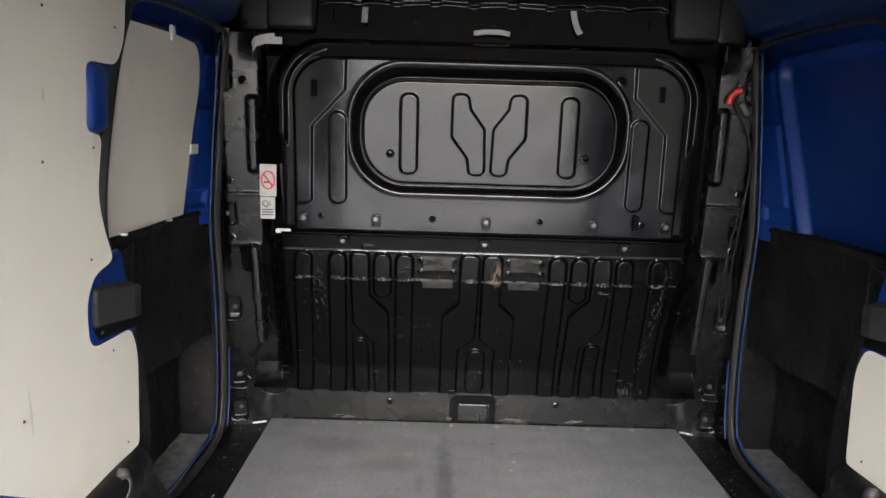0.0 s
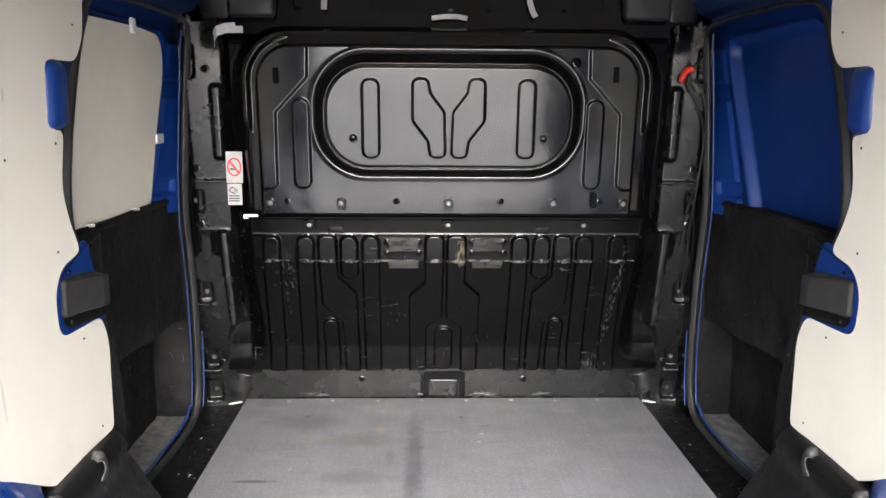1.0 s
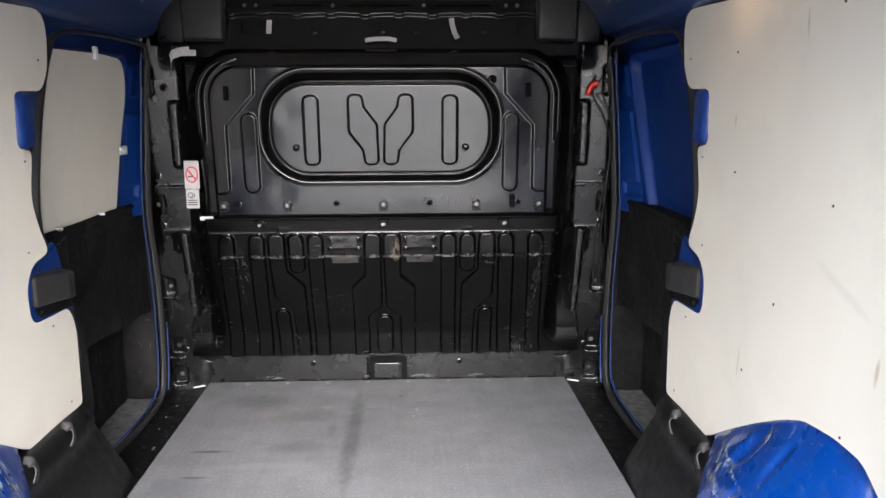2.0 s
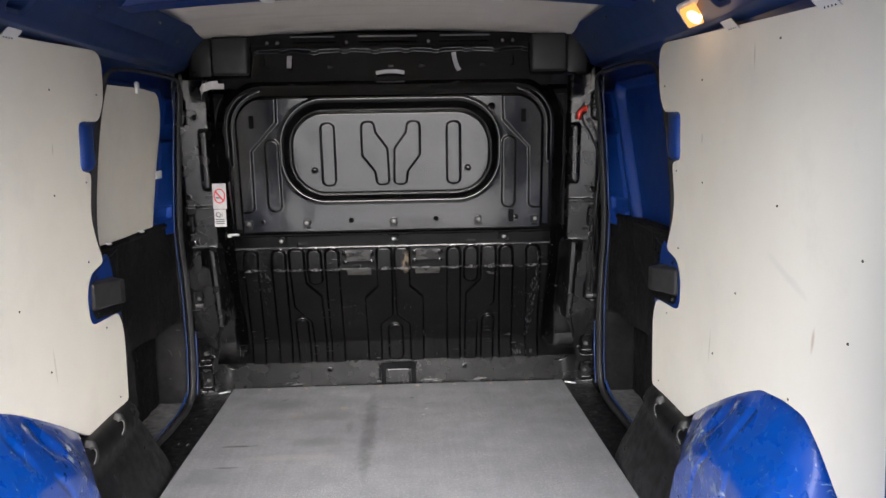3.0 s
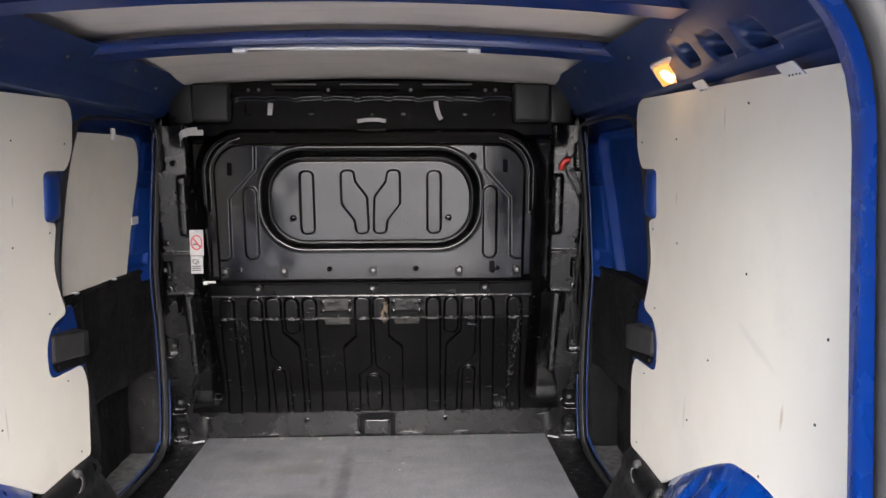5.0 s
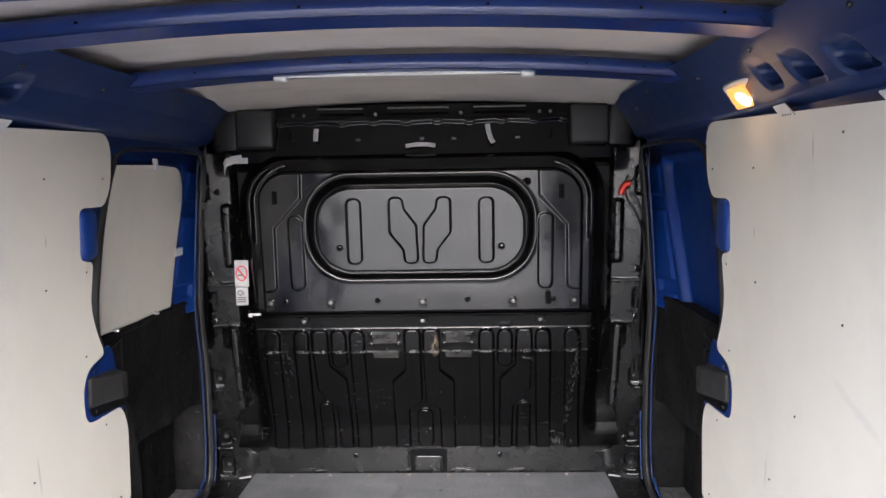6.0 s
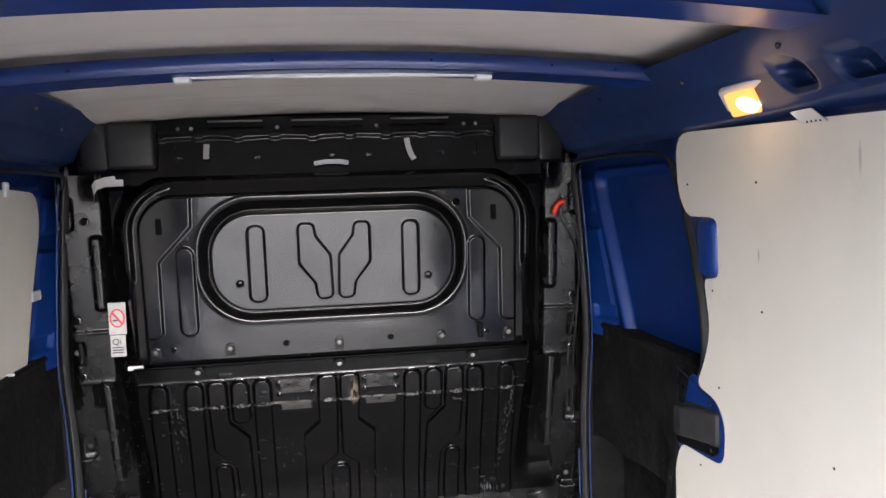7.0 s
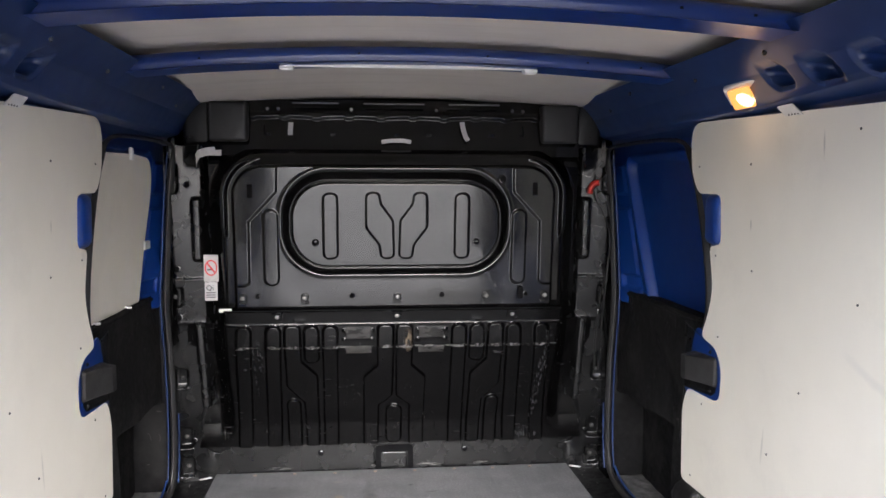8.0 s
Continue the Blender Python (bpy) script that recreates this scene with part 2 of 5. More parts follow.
def scratches(m, scale, width, stretch=(1, 1, 1), turn=(0, 0, 0), seed=0.0, broken=0.5):
    """Thin curving lines, broken into short runs."""
    n, l = m.node_tree.nodes, m.node_tree.links
    tc = n.new("ShaderNodeTexCoord")
    mp = n.new("ShaderNodeMapping")
    mp.inputs["Scale"].default_value = stretch
    mp.inputs["Rotation"].default_value = [radians(a) for a in turn]
    mp.inputs["Location"].default_value = (seed, seed * 1.3, seed * 0.7)
    l.new(tc.outputs["Object"], mp.inputs["Vector"])
    t = n.new("ShaderNodeTexNoise")
    t.inputs["Scale"].default_value, t.inputs["Detail"].default_value = scale, 1.5
    l.new(mp.outputs[0], t.inputs["Vector"])
    d = math_node(n, l, "ABSOLUTE", math_node(n, l, "SUBTRACT", t.outputs["Fac"], 0.5))
    r = n.new("ShaderNodeMapRange")
    r.inputs["From Min"].default_value, r.inputs["From Max"].default_value = width, width * 0.4
    l.new(d, r.inputs["Value"])
    return times(m, r.outputs[0], noise_mask(m, scale * 2.5, broken, broken + 0.05, seed=seed + 3))


over(BLUE_ARCH, times(BLUE_ARCH, scratches(BLUE_ARCH, 16, 0.006, (1, 1.6, 0.8), (20, 0, 0), 1.0, 0.575), 0.7), (0.36, 0.44, 0.56))
over(BLUE_ARCH, times(BLUE_ARCH, scratches(BLUE_ARCH, 26, 0.008, (1, 0.6, 1.6), (-30, 0, 0), 6.0, 0.595), 0.75), (0.42, 0.48, 0.55))
over(BLACK_LOW, times(BLACK_LOW, times(BLACK_LOW, noise_mask(BLACK_LOW, 60, 0.66, 0.70, stretch=(0.35, 1, 3.0), seed=12), noise_mask(BLACK_LOW, 6, 0.5, 0.6, seed=15)), 0.5), (0.12, 0.12, 0.125), 0.5)
over(BOARD, times(BOARD, scratches(BOARD, 7, 0.003, (2.2, 0.5, 1), (0, 0, 10), 4.0, 0.56), 0.6), (0.42, 0.41, 0.40))
over(BOARD, times(BOARD, scratches(BOARD, 9, 0.003, (0.8, 1.8, 1), (0, 0, -20), 9.0, 0.57), 0.6), (0.08, 0.08, 0.08))
over(CARPET, times(CARPET, noise_mask(CARPET, 7, 0.5, 0.72, stretch=(1, 1.6, 0.8), seed=2), 0.45), (0.032, 0.031, 0.030), 0.8)
over(CARPET, times(CARPET, scratches(CARPET, 10, 0.006, (1, 1.5, 0.7), (25, 0, 0), 5.0, 0.56), 0.4), (0.11, 0.105, 0.10), 0.8)
over(BLACK, times(BLACK, noise_mask(BLACK, 120, 0.72, 0.75, seed=6), 0.5), (0.05, 0.048, 0.045), 0.5)
over(BLACK, times(BLACK, noise_mask(BLACK, 3.0, 0.5, 0.75, stretch=(1, 1, 0.6), seed=9), 0.35), (0.006, 0.0058, 0.0056), 0.27)
# scratches on the lower bulkhead
sc = times(BLACK_LOW, noise_mask(BLACK_LOW, 100, 0.66, 0.72, stretch=(2.4, 1, 0.14), turn=(0, 6, 0)), noise_mask(BLACK_LOW, 7, 0.5, 0.66, seed=5))
over(BLACK_LOW, times(BLACK_LOW, sc, 0.55), (0.12, 0.118, 0.115), 0.5)
# broken pale line on the fold: scuffs plus the crease's highlight, painted in
line = times(BLACK_LOW, blot(BLACK_LOW, (0.0, 0.491), (0.54, 0.004), soft=0.6, wobble=0.6, axes=(0, 2)), noise_mask(BLACK_LOW, 40, 0.5, 0.6, seed=2))
over(BLACK_LOW, times(BLACK_LOW, line, 0.6), (0.15, 0.148, 0.145), 0.45)


for c, size, turn in (((0.49, 0.36), (0.016, 0.20), -4), ((0.505, 0.45), (0.012, 0.10), 3), ((-0.455, 0.45), (0.014, 0.09), 6), ((-0.475, 0.40), (0.005, 0.13), 2), ((0.46, 0.13), (0.05, 0.03), 0)):
    over(BLACK_LOW, times(BLACK_LOW, times(BLACK_LOW, blot(BLACK_LOW, c, size, turn, soft=0.8, wobble=0.5, axes=(0, 2)), noise_mask(BLACK_LOW, 120, 0.56, 0.66, stretch=(2.2, 1, 0.16), turn=(0, 10 * c[0], 0), seed=c[0] * 9)), 0.6), (0.12, 0.12, 0.125), 0.5)
over(BLACK_LOW, times(BLACK_LOW, times(BLACK_LOW, blot(BLACK_LOW, (0.033, 0.52), (0.018, 0.05), 0, soft=0.7, axes=(0, 2)), noise_mask(BLACK_LOW, 60, 0.42, 0.6, stretch=(2, 1, 0.4), seed=6)), 0.5), (0.2, 0.15, 0.1), 0.5)

# scrapes along the foot of the cross member
for x, half, amount in ((0.115, 0.050, 0.9), (0.30, 0.06, 0.5), (-0.075, 0.02, 0.5), (-0.42, 0.06, 0.35)):
    over(PILLAR, times(PILLAR, times(PILLAR, blot(PILLAR, (x, 0.011), (half, 0.006), 0, soft=0.6, wobble=0.6, wobble_scale=90, axes=(0, 2)), noise_mask(PILLAR, 90, 0.48, 0.58, stretch=(0.3, 1, 3), seed=x * 5)), amount), (0.30, 0.29, 0.28), 0.5)
# worn pads between the ribs, polished by cargo
for x, z, half, tall, amount in ((-0.131, 0.540, 0.044, 0.022, 0.75), (-0.131, 0.480, 0.046, 0.014, 0.9), (0.111, 0.540, 0.044, 0.022, 0.5), (0.111, 0.480, 0.046, 0.013, 0.8)):
    over(BLACK_LOW, times(BLACK_LOW, times(BLACK_LOW, blot(BLACK_LOW, (x, z), (half, tall), 0, soft=0.15, wobble=0.12, wobble_scale=60, axes=(0, 2), square=True), noise_mask(BLACK_LOW, 30, 0.30, 0.60, stretch=(0.6, 1, 2), seed=x * 7)), amount), (0.045, 0.043, 0.041), 0.36)
# scuffs and painted highlights where each rib crosses the fold
for k, x in enumerate((-0.502, -0.407, -0.345, -0.282, -0.219, -0.036, 0.026, 0.207, 0.268, 0.328, 0.387, 0.481)):
    over(BLACK_LOW, times(BLACK_LOW, times(BLACK_LOW, blot(BLACK_LOW, (x, 0.493), (0.024, 0.007), 0, soft=0.6, wobble=0.7, wobble_scale=90, axes=(0, 2)), noise_mask(BLACK_LOW, 130, 0.46, 0.60, seed=k * 1.7)), 0.75), (0.17, 0.165, 0.16), 0.45)

# ---- marks on the load board: a fine wire-mesh print, stains and scratches ----
def mesh_print(m):
    n, l = m.node_tree.nodes, m.node_tree.links
    p = n["Principled BSDF"]
    tc = n.new("ShaderNodeTexCoord")
    sp = n.new("ShaderNodeSeparateXYZ")
    l.new(tc.outputs["Object"], sp.inputs[0])
    a = math_node(n, l, "SINE", math_node(n, l, "MULTIPLY", math_node(n, l, "ADD", sp.outputs[0], sp.outputs[1]), 1200.0))
    b = math_node(n, l, "SINE", math_node(n, l, "MULTIPLY", math_node(n, l, "SUBTRACT", sp.outputs[0], sp.outputs[1]), 1200.0))
    h = math_node(n, l, "MULTIPLY", a, b)
    bp = n.new("ShaderNodeBump")
    bp.inputs["Strength"].default_value, bp.inputs["Distance"].default_value = 0.16, 0.0006
    l.new(h, bp.inputs["Height"])
    l.new(bp.outputs["Normal"], p.inputs["Normal"])


mesh_print(BOARD)
over(BOARD, times(BOARD, noise_mask(BOARD, 190, 0.42, 0.66, seed=17), 0.35), (0.15, 0.15, 0.155))
over(BOARD, times(BOARD, noise_mask(BOARD, 120, 0.5, 0.7, seed=19), 0.35), (0.33, 0.325, 0.32))
over(BOARD, times(BOARD, times(BOARD, noise_mask(BOARD, 260, 0.5, 0.6, stretch=(1, 0.6, 1), seed=23), noise_mask(BOARD, 4, 0.52, 0.66, seed=27)), 0.3), (0.42, 0.41, 0.40))
over(BOARD, times(BOARD, noise_mask(BOARD, 90, 0.72, 0.76, seed=29), 0.6), (0.10, 0.10, 0.10))
over(BOARD, times(BOARD, noise_mask(BOARD, 6, 0.52, 0.72, seed=33), 0.3), (0.16, 0.16, 0.165))
over(RUST, noise_mask(RUST, 42, 0.51, 0.54, seed=3), (0.13, 0.06, 0.032), 0.8)
over(RUST, times(RUST, blot(RUST, (0.398, 0.499), (0.027, 0.027), 0, soft=0.3, wobble=0.5, wobble_scale=70), 0.9), (0.12, 0.085, 0.06), 0.7)


over(BOARD, times(BOARD, noise_mask(BOARD, 5, 0.45, 0.75, stretch=(3, 0.6, 1), seed=4), 0.35), (0.20, 0.205, 0.215))
over(BOARD, times(BOARD, noise_mask(BOARD, 55, 0.62, 0.75, seed=7), 0.14), (0.42, 0.41, 0.4))
over(BOARD, times(BOARD, noise_mask(BOARD, 30, 0.45, 0.7, stretch=(2.5, 0.12, 1), seed=9), 0.15), (0.28, 0.275, 0.27))
over(BOARD, times(BOARD, noise_mask(BOARD, 24, 0.5, 0.72, stretch=(0.15, 2.5, 1), seed=14), 0.15), (0.13, 0.13, 0.135))
for c, size, turn, colour, amount in (
    ((-0.098, 1.93), (0.030, 0.42), 0, (0.085, 0.085, 0.09), 0.9),
    ((-0.199, 2.146), (0.022, 0.020), 0, (0.27, 0.235, 0.17), 0.7),
    ((-0.354, 2.076), (0.035, 0.025), 0, (0.25, 0.22, 0.18), 0.55),
    ((-0.252, 2.067), (0.15, 0.055), 0, (0.125, 0.122, 0.12), 0.6),
    ((-0.163, 1.96), (0.016, 0.07), 0, (0.125, 0.122, 0.12), 0.65),
    ((-0.422, 2.243), (0.020, 0.012), 25, (0.06, 0.06, 0.06), 0.8),
    ((0.043, 2.233), (0.012, 0.010), 30, (0.07, 0.07, 0.07), 0.8),
    ((0.111, 2.166), (0.024, 0.007), 12, (0.09, 0.09, 0.09), 0.7),
    ((-0.038, 2.12), (0.05, 0.012), 0, (0.12, 0.12, 0.12), 0.6),
    ((0.094, 2.109), (0.009, 0.007), 0, (0.42, 0.41, 0.40), 0.8),
    ((0.084, 2.053), (0.007, 0.010), 0, (0.42, 0.41, 0.40), 0.7),
    ((-0.207, 2.281), (0.020, 0.010), 0, (0.27, 0.255, 0.23), 0.6),
    ((-0.42, 2.20), (0.16, 0.07), 0, (0.12, 0.12, 0.125), 0.75),
    ((-0.24, 1.84), (0.12, 0.05), 0, (0.12, 0.12, 0.125), 0.75),
    ((-0.53, 1.60), (0.09, 0.07), 0, (0.115, 0.12, 0.13), 0.75),
    ((-0.50, 1.82), (0.07, 0.010), 0, (0.05, 0.05, 0.055), 0.95),
    ((-0.50, 1.66), (0.05, 0.009), 0, (0.05, 0.05, 0.055), 0.8),
    ((-0.33, 1.72), (0.16, 0.03), 0, (0.30, 0.285, 0.26), 0.3),
    ((-0.10, 1.187), (0.21, 0.0022), -1, (0.46, 0.44, 0.42), 0.75),
    ((0.17, 1.186), (0.07, 0.0016), 2, (0.42, 0.38, 0.34), 0.5),
    ((0.55, 1.186), (0.05, 0.0022), 8, (0.46, 0.44, 0.42), 0.6),
    ((-0.115, 1.13), (0.040, 0.10), -10, (0.25, 0.175, 0.10), 1.0),
    ((-0.155, 0.95), (0.030, 0.07), -25, (0.26, 0.175, 0.09), 1.0),
    ((-0.085, 1.06), (0.0028, 0.15), -28, (0.20, 0.13, 0.07), 0.75),
    ((0.057, 1.045), (0.0028, 0.09), -10, (0.32, 0.23, 0.14), 0.8),
    ((0.045, 0.965), (0.012, 0.02), 0, (0.40, 0.26, 0.12), 0.7),
    ((0.129, 1.085), (0.0032, 0.15), 0, (0.22, 0.13, 0.075), 0.9),
    ((0.20, 1.19), (0.10, 0.03), 0, (0.34, 0.28, 0.2), 0.35),
    ((0.304, 0.855), (0.005, 0.03), 0, (0.42, 0.22, 0.08), 0.8),
    ((0.30, 0.545), (0.034, 0.013), 0, (0.5, 0.33, 0.24), 0.95),
    ((0.226, 0.507), (0.03, 0.02), 0, (0.36, 0.28, 0.2), 0.6),
    ((0.274, 0.675), (0.0025, 0.085), 21, (0.55, 0.53, 0.5), 0.8),
    ((-0.159, 0.665), (0.008, 0.04), 0, (0.5, 0.46, 0.36), 0.6),
    ((-0.36, 0.50), (0.03, 0.03), 0, (0.22, 0.20, 0.17), 0.5),
    ((0.136, 1.335), (0.03, 0.012), 0, (0.24, 0.18, 0.14), 0.5),
    ((-0.19, 0.512), (0.012, 0.008), 0, (0.55, 0.4, 0.3), 0.9),
    ((0.054, 0.697), (0.006, 0.008), 0, (0.6, 0.5, 0.36), 0.9)):
    streak = noise_mask(BOARD, 80, 0.38, 0.54, stretch=(2.2, 0.35, 1), turn=(0, 0, 24), seed=c[1]) if size[0] > 0.025 and size[1] > 0.05 and colour[0] > colour[2] * 1.35 else None
    if streak:
        over(BOARD, times(BOARD, streak, times(BOARD, blot(BOARD, c, size, turn, soft=0.7, wobble=0.5, wobble_scale=30), amount)), colour)
        continue
    over(BOARD, times(BOARD, blot(BOARD, c, size, turn, soft=0.6, wobble=0.45, wobble_scale=38), amount * 0.95), colour)


def aged(m, value):
    """Deepen a finished colour evenly, as a worn film does."""
    n, l, p, old = tail(m)
    h = n.new("ShaderNodeHueSaturation")
    h.inputs["Value"].default_value = value
    l.new(old, h.inputs["Color"])
    l.new(h.outputs[0], p.inputs["Base Color"])


aged(BOARD, 0.86)


# ---- builders ----
def finish(name, me, material, parent, label, smooth):
    me.materials.append(material)
    if smooth:
        me.polygons.foreach_set("use_smooth", [True] * len(me.polygons))
    ob = new(name, me)
    if parent:
        ob.parent = parent
    return tagged(ob, label) if label else ob


def part(name, bm, material, parent=None, label="", smooth=False):
    bmesh.ops.recalc_face_normals(bm, faces=bm.faces[:])
    me = bpy.data.meshes.new(name)
    bm.to_mesh(me)
    bm.free()
    return finish(name, me, material, parent, label, smooth)


def mesh(name, verts, faces, material, parent=None, label="", smooth=True):
    me = bpy.data.meshes.new(name)
    me.from_pydata([tuple(v) for v in verts], [], [tuple(f) for f in faces])
    me.update()
    return finish(name, me, material, parent, label, smooth)


def root(name, at, label, category, group="", kind=""):
    ob = new(name)
    ob.location = at
    ob.empty_display_size = 0.05
    return tagged(ob, label, category, group, kind)


def hang(ob, parent):
    """Parent ob, whose mesh is written in world places, to a thing that stands elsewhere."""
    ob.parent = parent
    ob.matrix_parent_inverse = Matrix.Translation(parent.location).inverted()
    return ob


def sheet_faces(nu, nv, flip=False):
    i, j = np.meshgrid(np.arange(nu - 1), np.arange(nv - 1), indexing="ij")
    a = (i * nv + j).ravel()
    q = np.stack([a, a + nv, a + nv + 1, a + 1], 1)
    return q[:, ::-1] if flip else q


def grid_mesh(name, P, material, parent=None, label="", flip=False, keep=None):
    """A smooth sheet from an array of points [nu, nv, 3]; keep: a mask of the points that stay."""
    nu, nv = P.shape[:2]
    q = sheet_faces(nu, nv, flip)
    V = P.reshape(-1, 3)
    if keep is not None:
        k = keep.ravel()
        q = q[k[q].all(1)]
        used = np.zeros(len(V), bool)
        used[q.ravel()] = True
        at = np.cumsum(used) - 1
        V, q = V[used], at[q]
    return mesh(name, V.tolist(), q.tolist(), material, parent, label)


def box_bm(x0, x1, y0, y1, z0, z1, bevel=0.0, segments=2, bm=None):
    bm = bm or bmesh.new()
    m = Matrix.Translation(((x0 + x1) / 2, (y0 + y1) / 2, (z0 + z1) / 2)) @ Matrix.Diagonal((x1 - x0, y1 - y0, z1 - z0, 1))
    made = bmesh.ops.create_cube(bm, size=1, matrix=m)
    if bevel:
        edges = {e for v in made["verts"] for e in v.link_edges}
        bmesh.ops.bevel(bm, geom=list(edges), offset=bevel, segments=segments, profile=0.5, affect="EDGES")
    return bm


def round_poly(points, steps=5):
    """Points (u, v, r): the closed outline with each corner rounded by r."""
    out = []
    for k in range(len(points)):
        p, a, b = Vector(points[k][:2]), Vector(points[k - 1][:2]), Vector(points[(k + 1) % len(points)][:2])
        r = points[k][2]
        if r <= 0:
            out.append(tuple(p))
            continue
        da, db = (a - p), (b - p)
        cut = min(r, da.length * 0.49, db.length * 0.49)
        s, e = p + da.normalized() * cut, p + db.normalized() * cut
        for i in range(steps + 1):
            t = i / steps
            out.append(tuple(s * (1 - t) ** 2 + p * 2 * t * (1 - t) + e * t * t))
    return out


def plate_bm(outline, place, depth, bevel=0.0):
    """A plate: outline of (u, v) taken to the world by place(u, v, w), from w = 0 to depth."""
    bm = bmesh.new()
    lo = [bm.verts.new(place(u, v, 0)) for u, v in outline]
    hi = [bm.verts.new(place(u, v, depth)) for u, v in outline]
    top = bm.faces.new(hi)
    bm.faces.new(lo[::-1])
    for i in range(len(lo)):
        j = (i + 1) % len(lo)
        bm.faces.new((lo[i], lo[j], hi[j], hi[i]))
    if bevel:
        bmesh.ops.bevel(bm, geom=list(top.edges), offset=bevel, segments=2, profile=0.5, affect="EDGES")
    return bm


def tube(points, radius, sides=10, closed=False, profile=None, smooth_n=0, up=None, swell=None):
    """Vertices and faces of a tube (or a profile of (a, b) pairs) swept along points."""
    P = [Vector(p) for p in points]
    for _ in range(smooth_n):
        Q = []
        n = len(P)
        for i in range(n if closed else n - 1):
            a, b = P[i], P[(i + 1) % n]
            Q += [a * 0.75 + b * 0.25, a * 0.25 + b * 0.75]
        P = Q if closed else [P[0]] + Q + [P[-1]]
    prof = profile or [(radius * math.cos(2 * math.pi * k / sides), radius * math.sin(2 * math.pi * k / sides)) for k in range(sides)]
    V, F, n, m = [], [], len(P), len(prof)
    ref = Vector(up) if up else None
    for i in range(n):
        d = (P[(i + 1) % n] - P[i - 1]) if closed else (P[min(i + 1, n - 1)] - P[max(i - 1, 0)])
        d.normalize()
        if up is None:
            if ref is None:
                ref = Vector((0, 0, 1)) if abs(d.z) < 0.9 else Vector((1, 0, 0))
            ref = (ref - d * ref.dot(d)).normalized()
            side = ref
        else:
            side = (ref - d * ref.dot(d)).normalized()
        other = d.cross(side)
        k = swell(P[i]) if swell else 1.0
        V += [tuple(P[i] + side * a * k + other * b * k) for a, b in prof]
    for i in range(n if closed else n - 1):
        j = (i + 1) % n
        for k in range(m):
            F.append((i * m + k, i * m + (k + 1) % m, j * m + (k + 1) % m, j * m + k))
    if not closed:
        F += [tuple(range(m))[::-1], tuple((n - 1) * m + k for k in range(m))]
    return V, F


def tube_part(name, points, radius, material, parent=None, label="", **kw):
    V, F = tube(points, radius, **kw)
    bm = bmesh.new()
    vs = [bm.verts.new(v) for v in V]
    for f in F:
        bm.faces.new([vs[i] for i in f])
    return part(name, bm, material, parent, label, smooth=True)


def bolt_mesh():
    """A washer with a domed, slotted head, facing -y, 1 unit in radius."""
    bm = bmesh.new()
    turn = Matrix.Rotation(radians(90), 4, "X")
    bmesh.ops.create_cone(bm, cap_ends=True, segments=14, radius1=1, radius2=0.92, depth=0.3, matrix=turn @ Matrix.Translation((0, 0, 0.15)))
    for f in bm.faces:
        f.material_index = 1
    bmesh.ops.create_cone(bm, cap_ends=True, segments=6, radius1=0.62, radius2=0.55, depth=0.5, matrix=turn @ Matrix.Translation((0, 0, 0.5)))
    bmesh.ops.recalc_face_normals(bm, faces=bm.faces[:])
    me = bpy.data.meshes.new("bolt")
    bm.to_mesh(me)
    bm.free()
    me.materials.append(STEEL)
    me.materials.append(DARK_STEEL)
    return me


BOLT = bolt_mesh()
TAN_SCREW = BOLT.copy()
TAN_SCREW.materials[0] = TAN_SCREW.materials[1] = TAN
BOLT_DARK = BOLT.copy()
BOLT_DARK.materials[0] = BOLT_DARK.materials[1] = PLASTIC


def bolt(parent, at, radius, facing="-y", dark=False, name="bolt"):
    ob = new(name, BOLT_DARK if dark else BOLT)
    turn = {"-y": pose(0, 0, 0), "z": pose(0, 0, 0, -90), "-x": pose(0, 0, 0, 0, 0, -90), "x": pose(0, 0, 0, 0, 0, 90)}[facing]
    local = Matrix.Translation(at) @ turn @ pose(0, 0, 0, 0, random.uniform(0, 60), 0) @ Matrix.Diagonal((radius, radius, radius, 1))
    if parent:
        ob.parent = parent
        local = Matrix.Translation(parent.location).inverted() @ local
    ob.matrix_basis = local
    return ob


def plug_mesh(material):
    """A recessed ring: a dark hole with a raised rim, facing -y."""
    bm = bmesh.new()
    rings = [(1.15, 0.0), (1.0, -0.35), (0.75, -0.42), (0.55, -0.12), (0.0, -0.08)]
    n, prev = 14, None
    for r, y in rings:
        cur = [bm.verts.new((r * math.cos(2 * math.pi * k / n), y, r * math.sin(2 * math.pi * k / n))) for k in range(n)] if r else [bm.verts.new((0, y, 0))]
        if prev:
            for k in range(n):
                if r:
                    bm.faces.new((prev[k], prev[(k + 1) % n], cur[(k + 1) % n], cur[k]))
                else:
                    bm.faces.new((prev[k], prev[(k + 1) % n], cur[0]))
        prev = cur
    bmesh.ops.recalc_face_normals(bm, faces=bm.faces[:])
    for f in bm.faces:
        f.material_index = 1 if f.calc_center_median().xz.length < 0.62 else 0
    me = bpy.data.meshes.new("plug")
    bm.to_mesh(me)
    bm.free()
    me.materials.append(material)
    me.materials.append(HOLE)
    return me


PLUG = plug_mesh(BLACK)


def plug(parent, at, radius):
    ob = new("plug", PLUG)
    ob.parent = parent
    ob.matrix_basis = Matrix.Translation(Vector(at) - parent.location) @ Matrix.Diagonal((radius, radius, radius, 1))
    return ob


# ---- distance fields for pressed sheet metal ----
def sm(e0, e1, v):
    t = np.clip((v - e0) / (e1 - e0), 0, 1)
    return t * t * (3 - 2 * t)


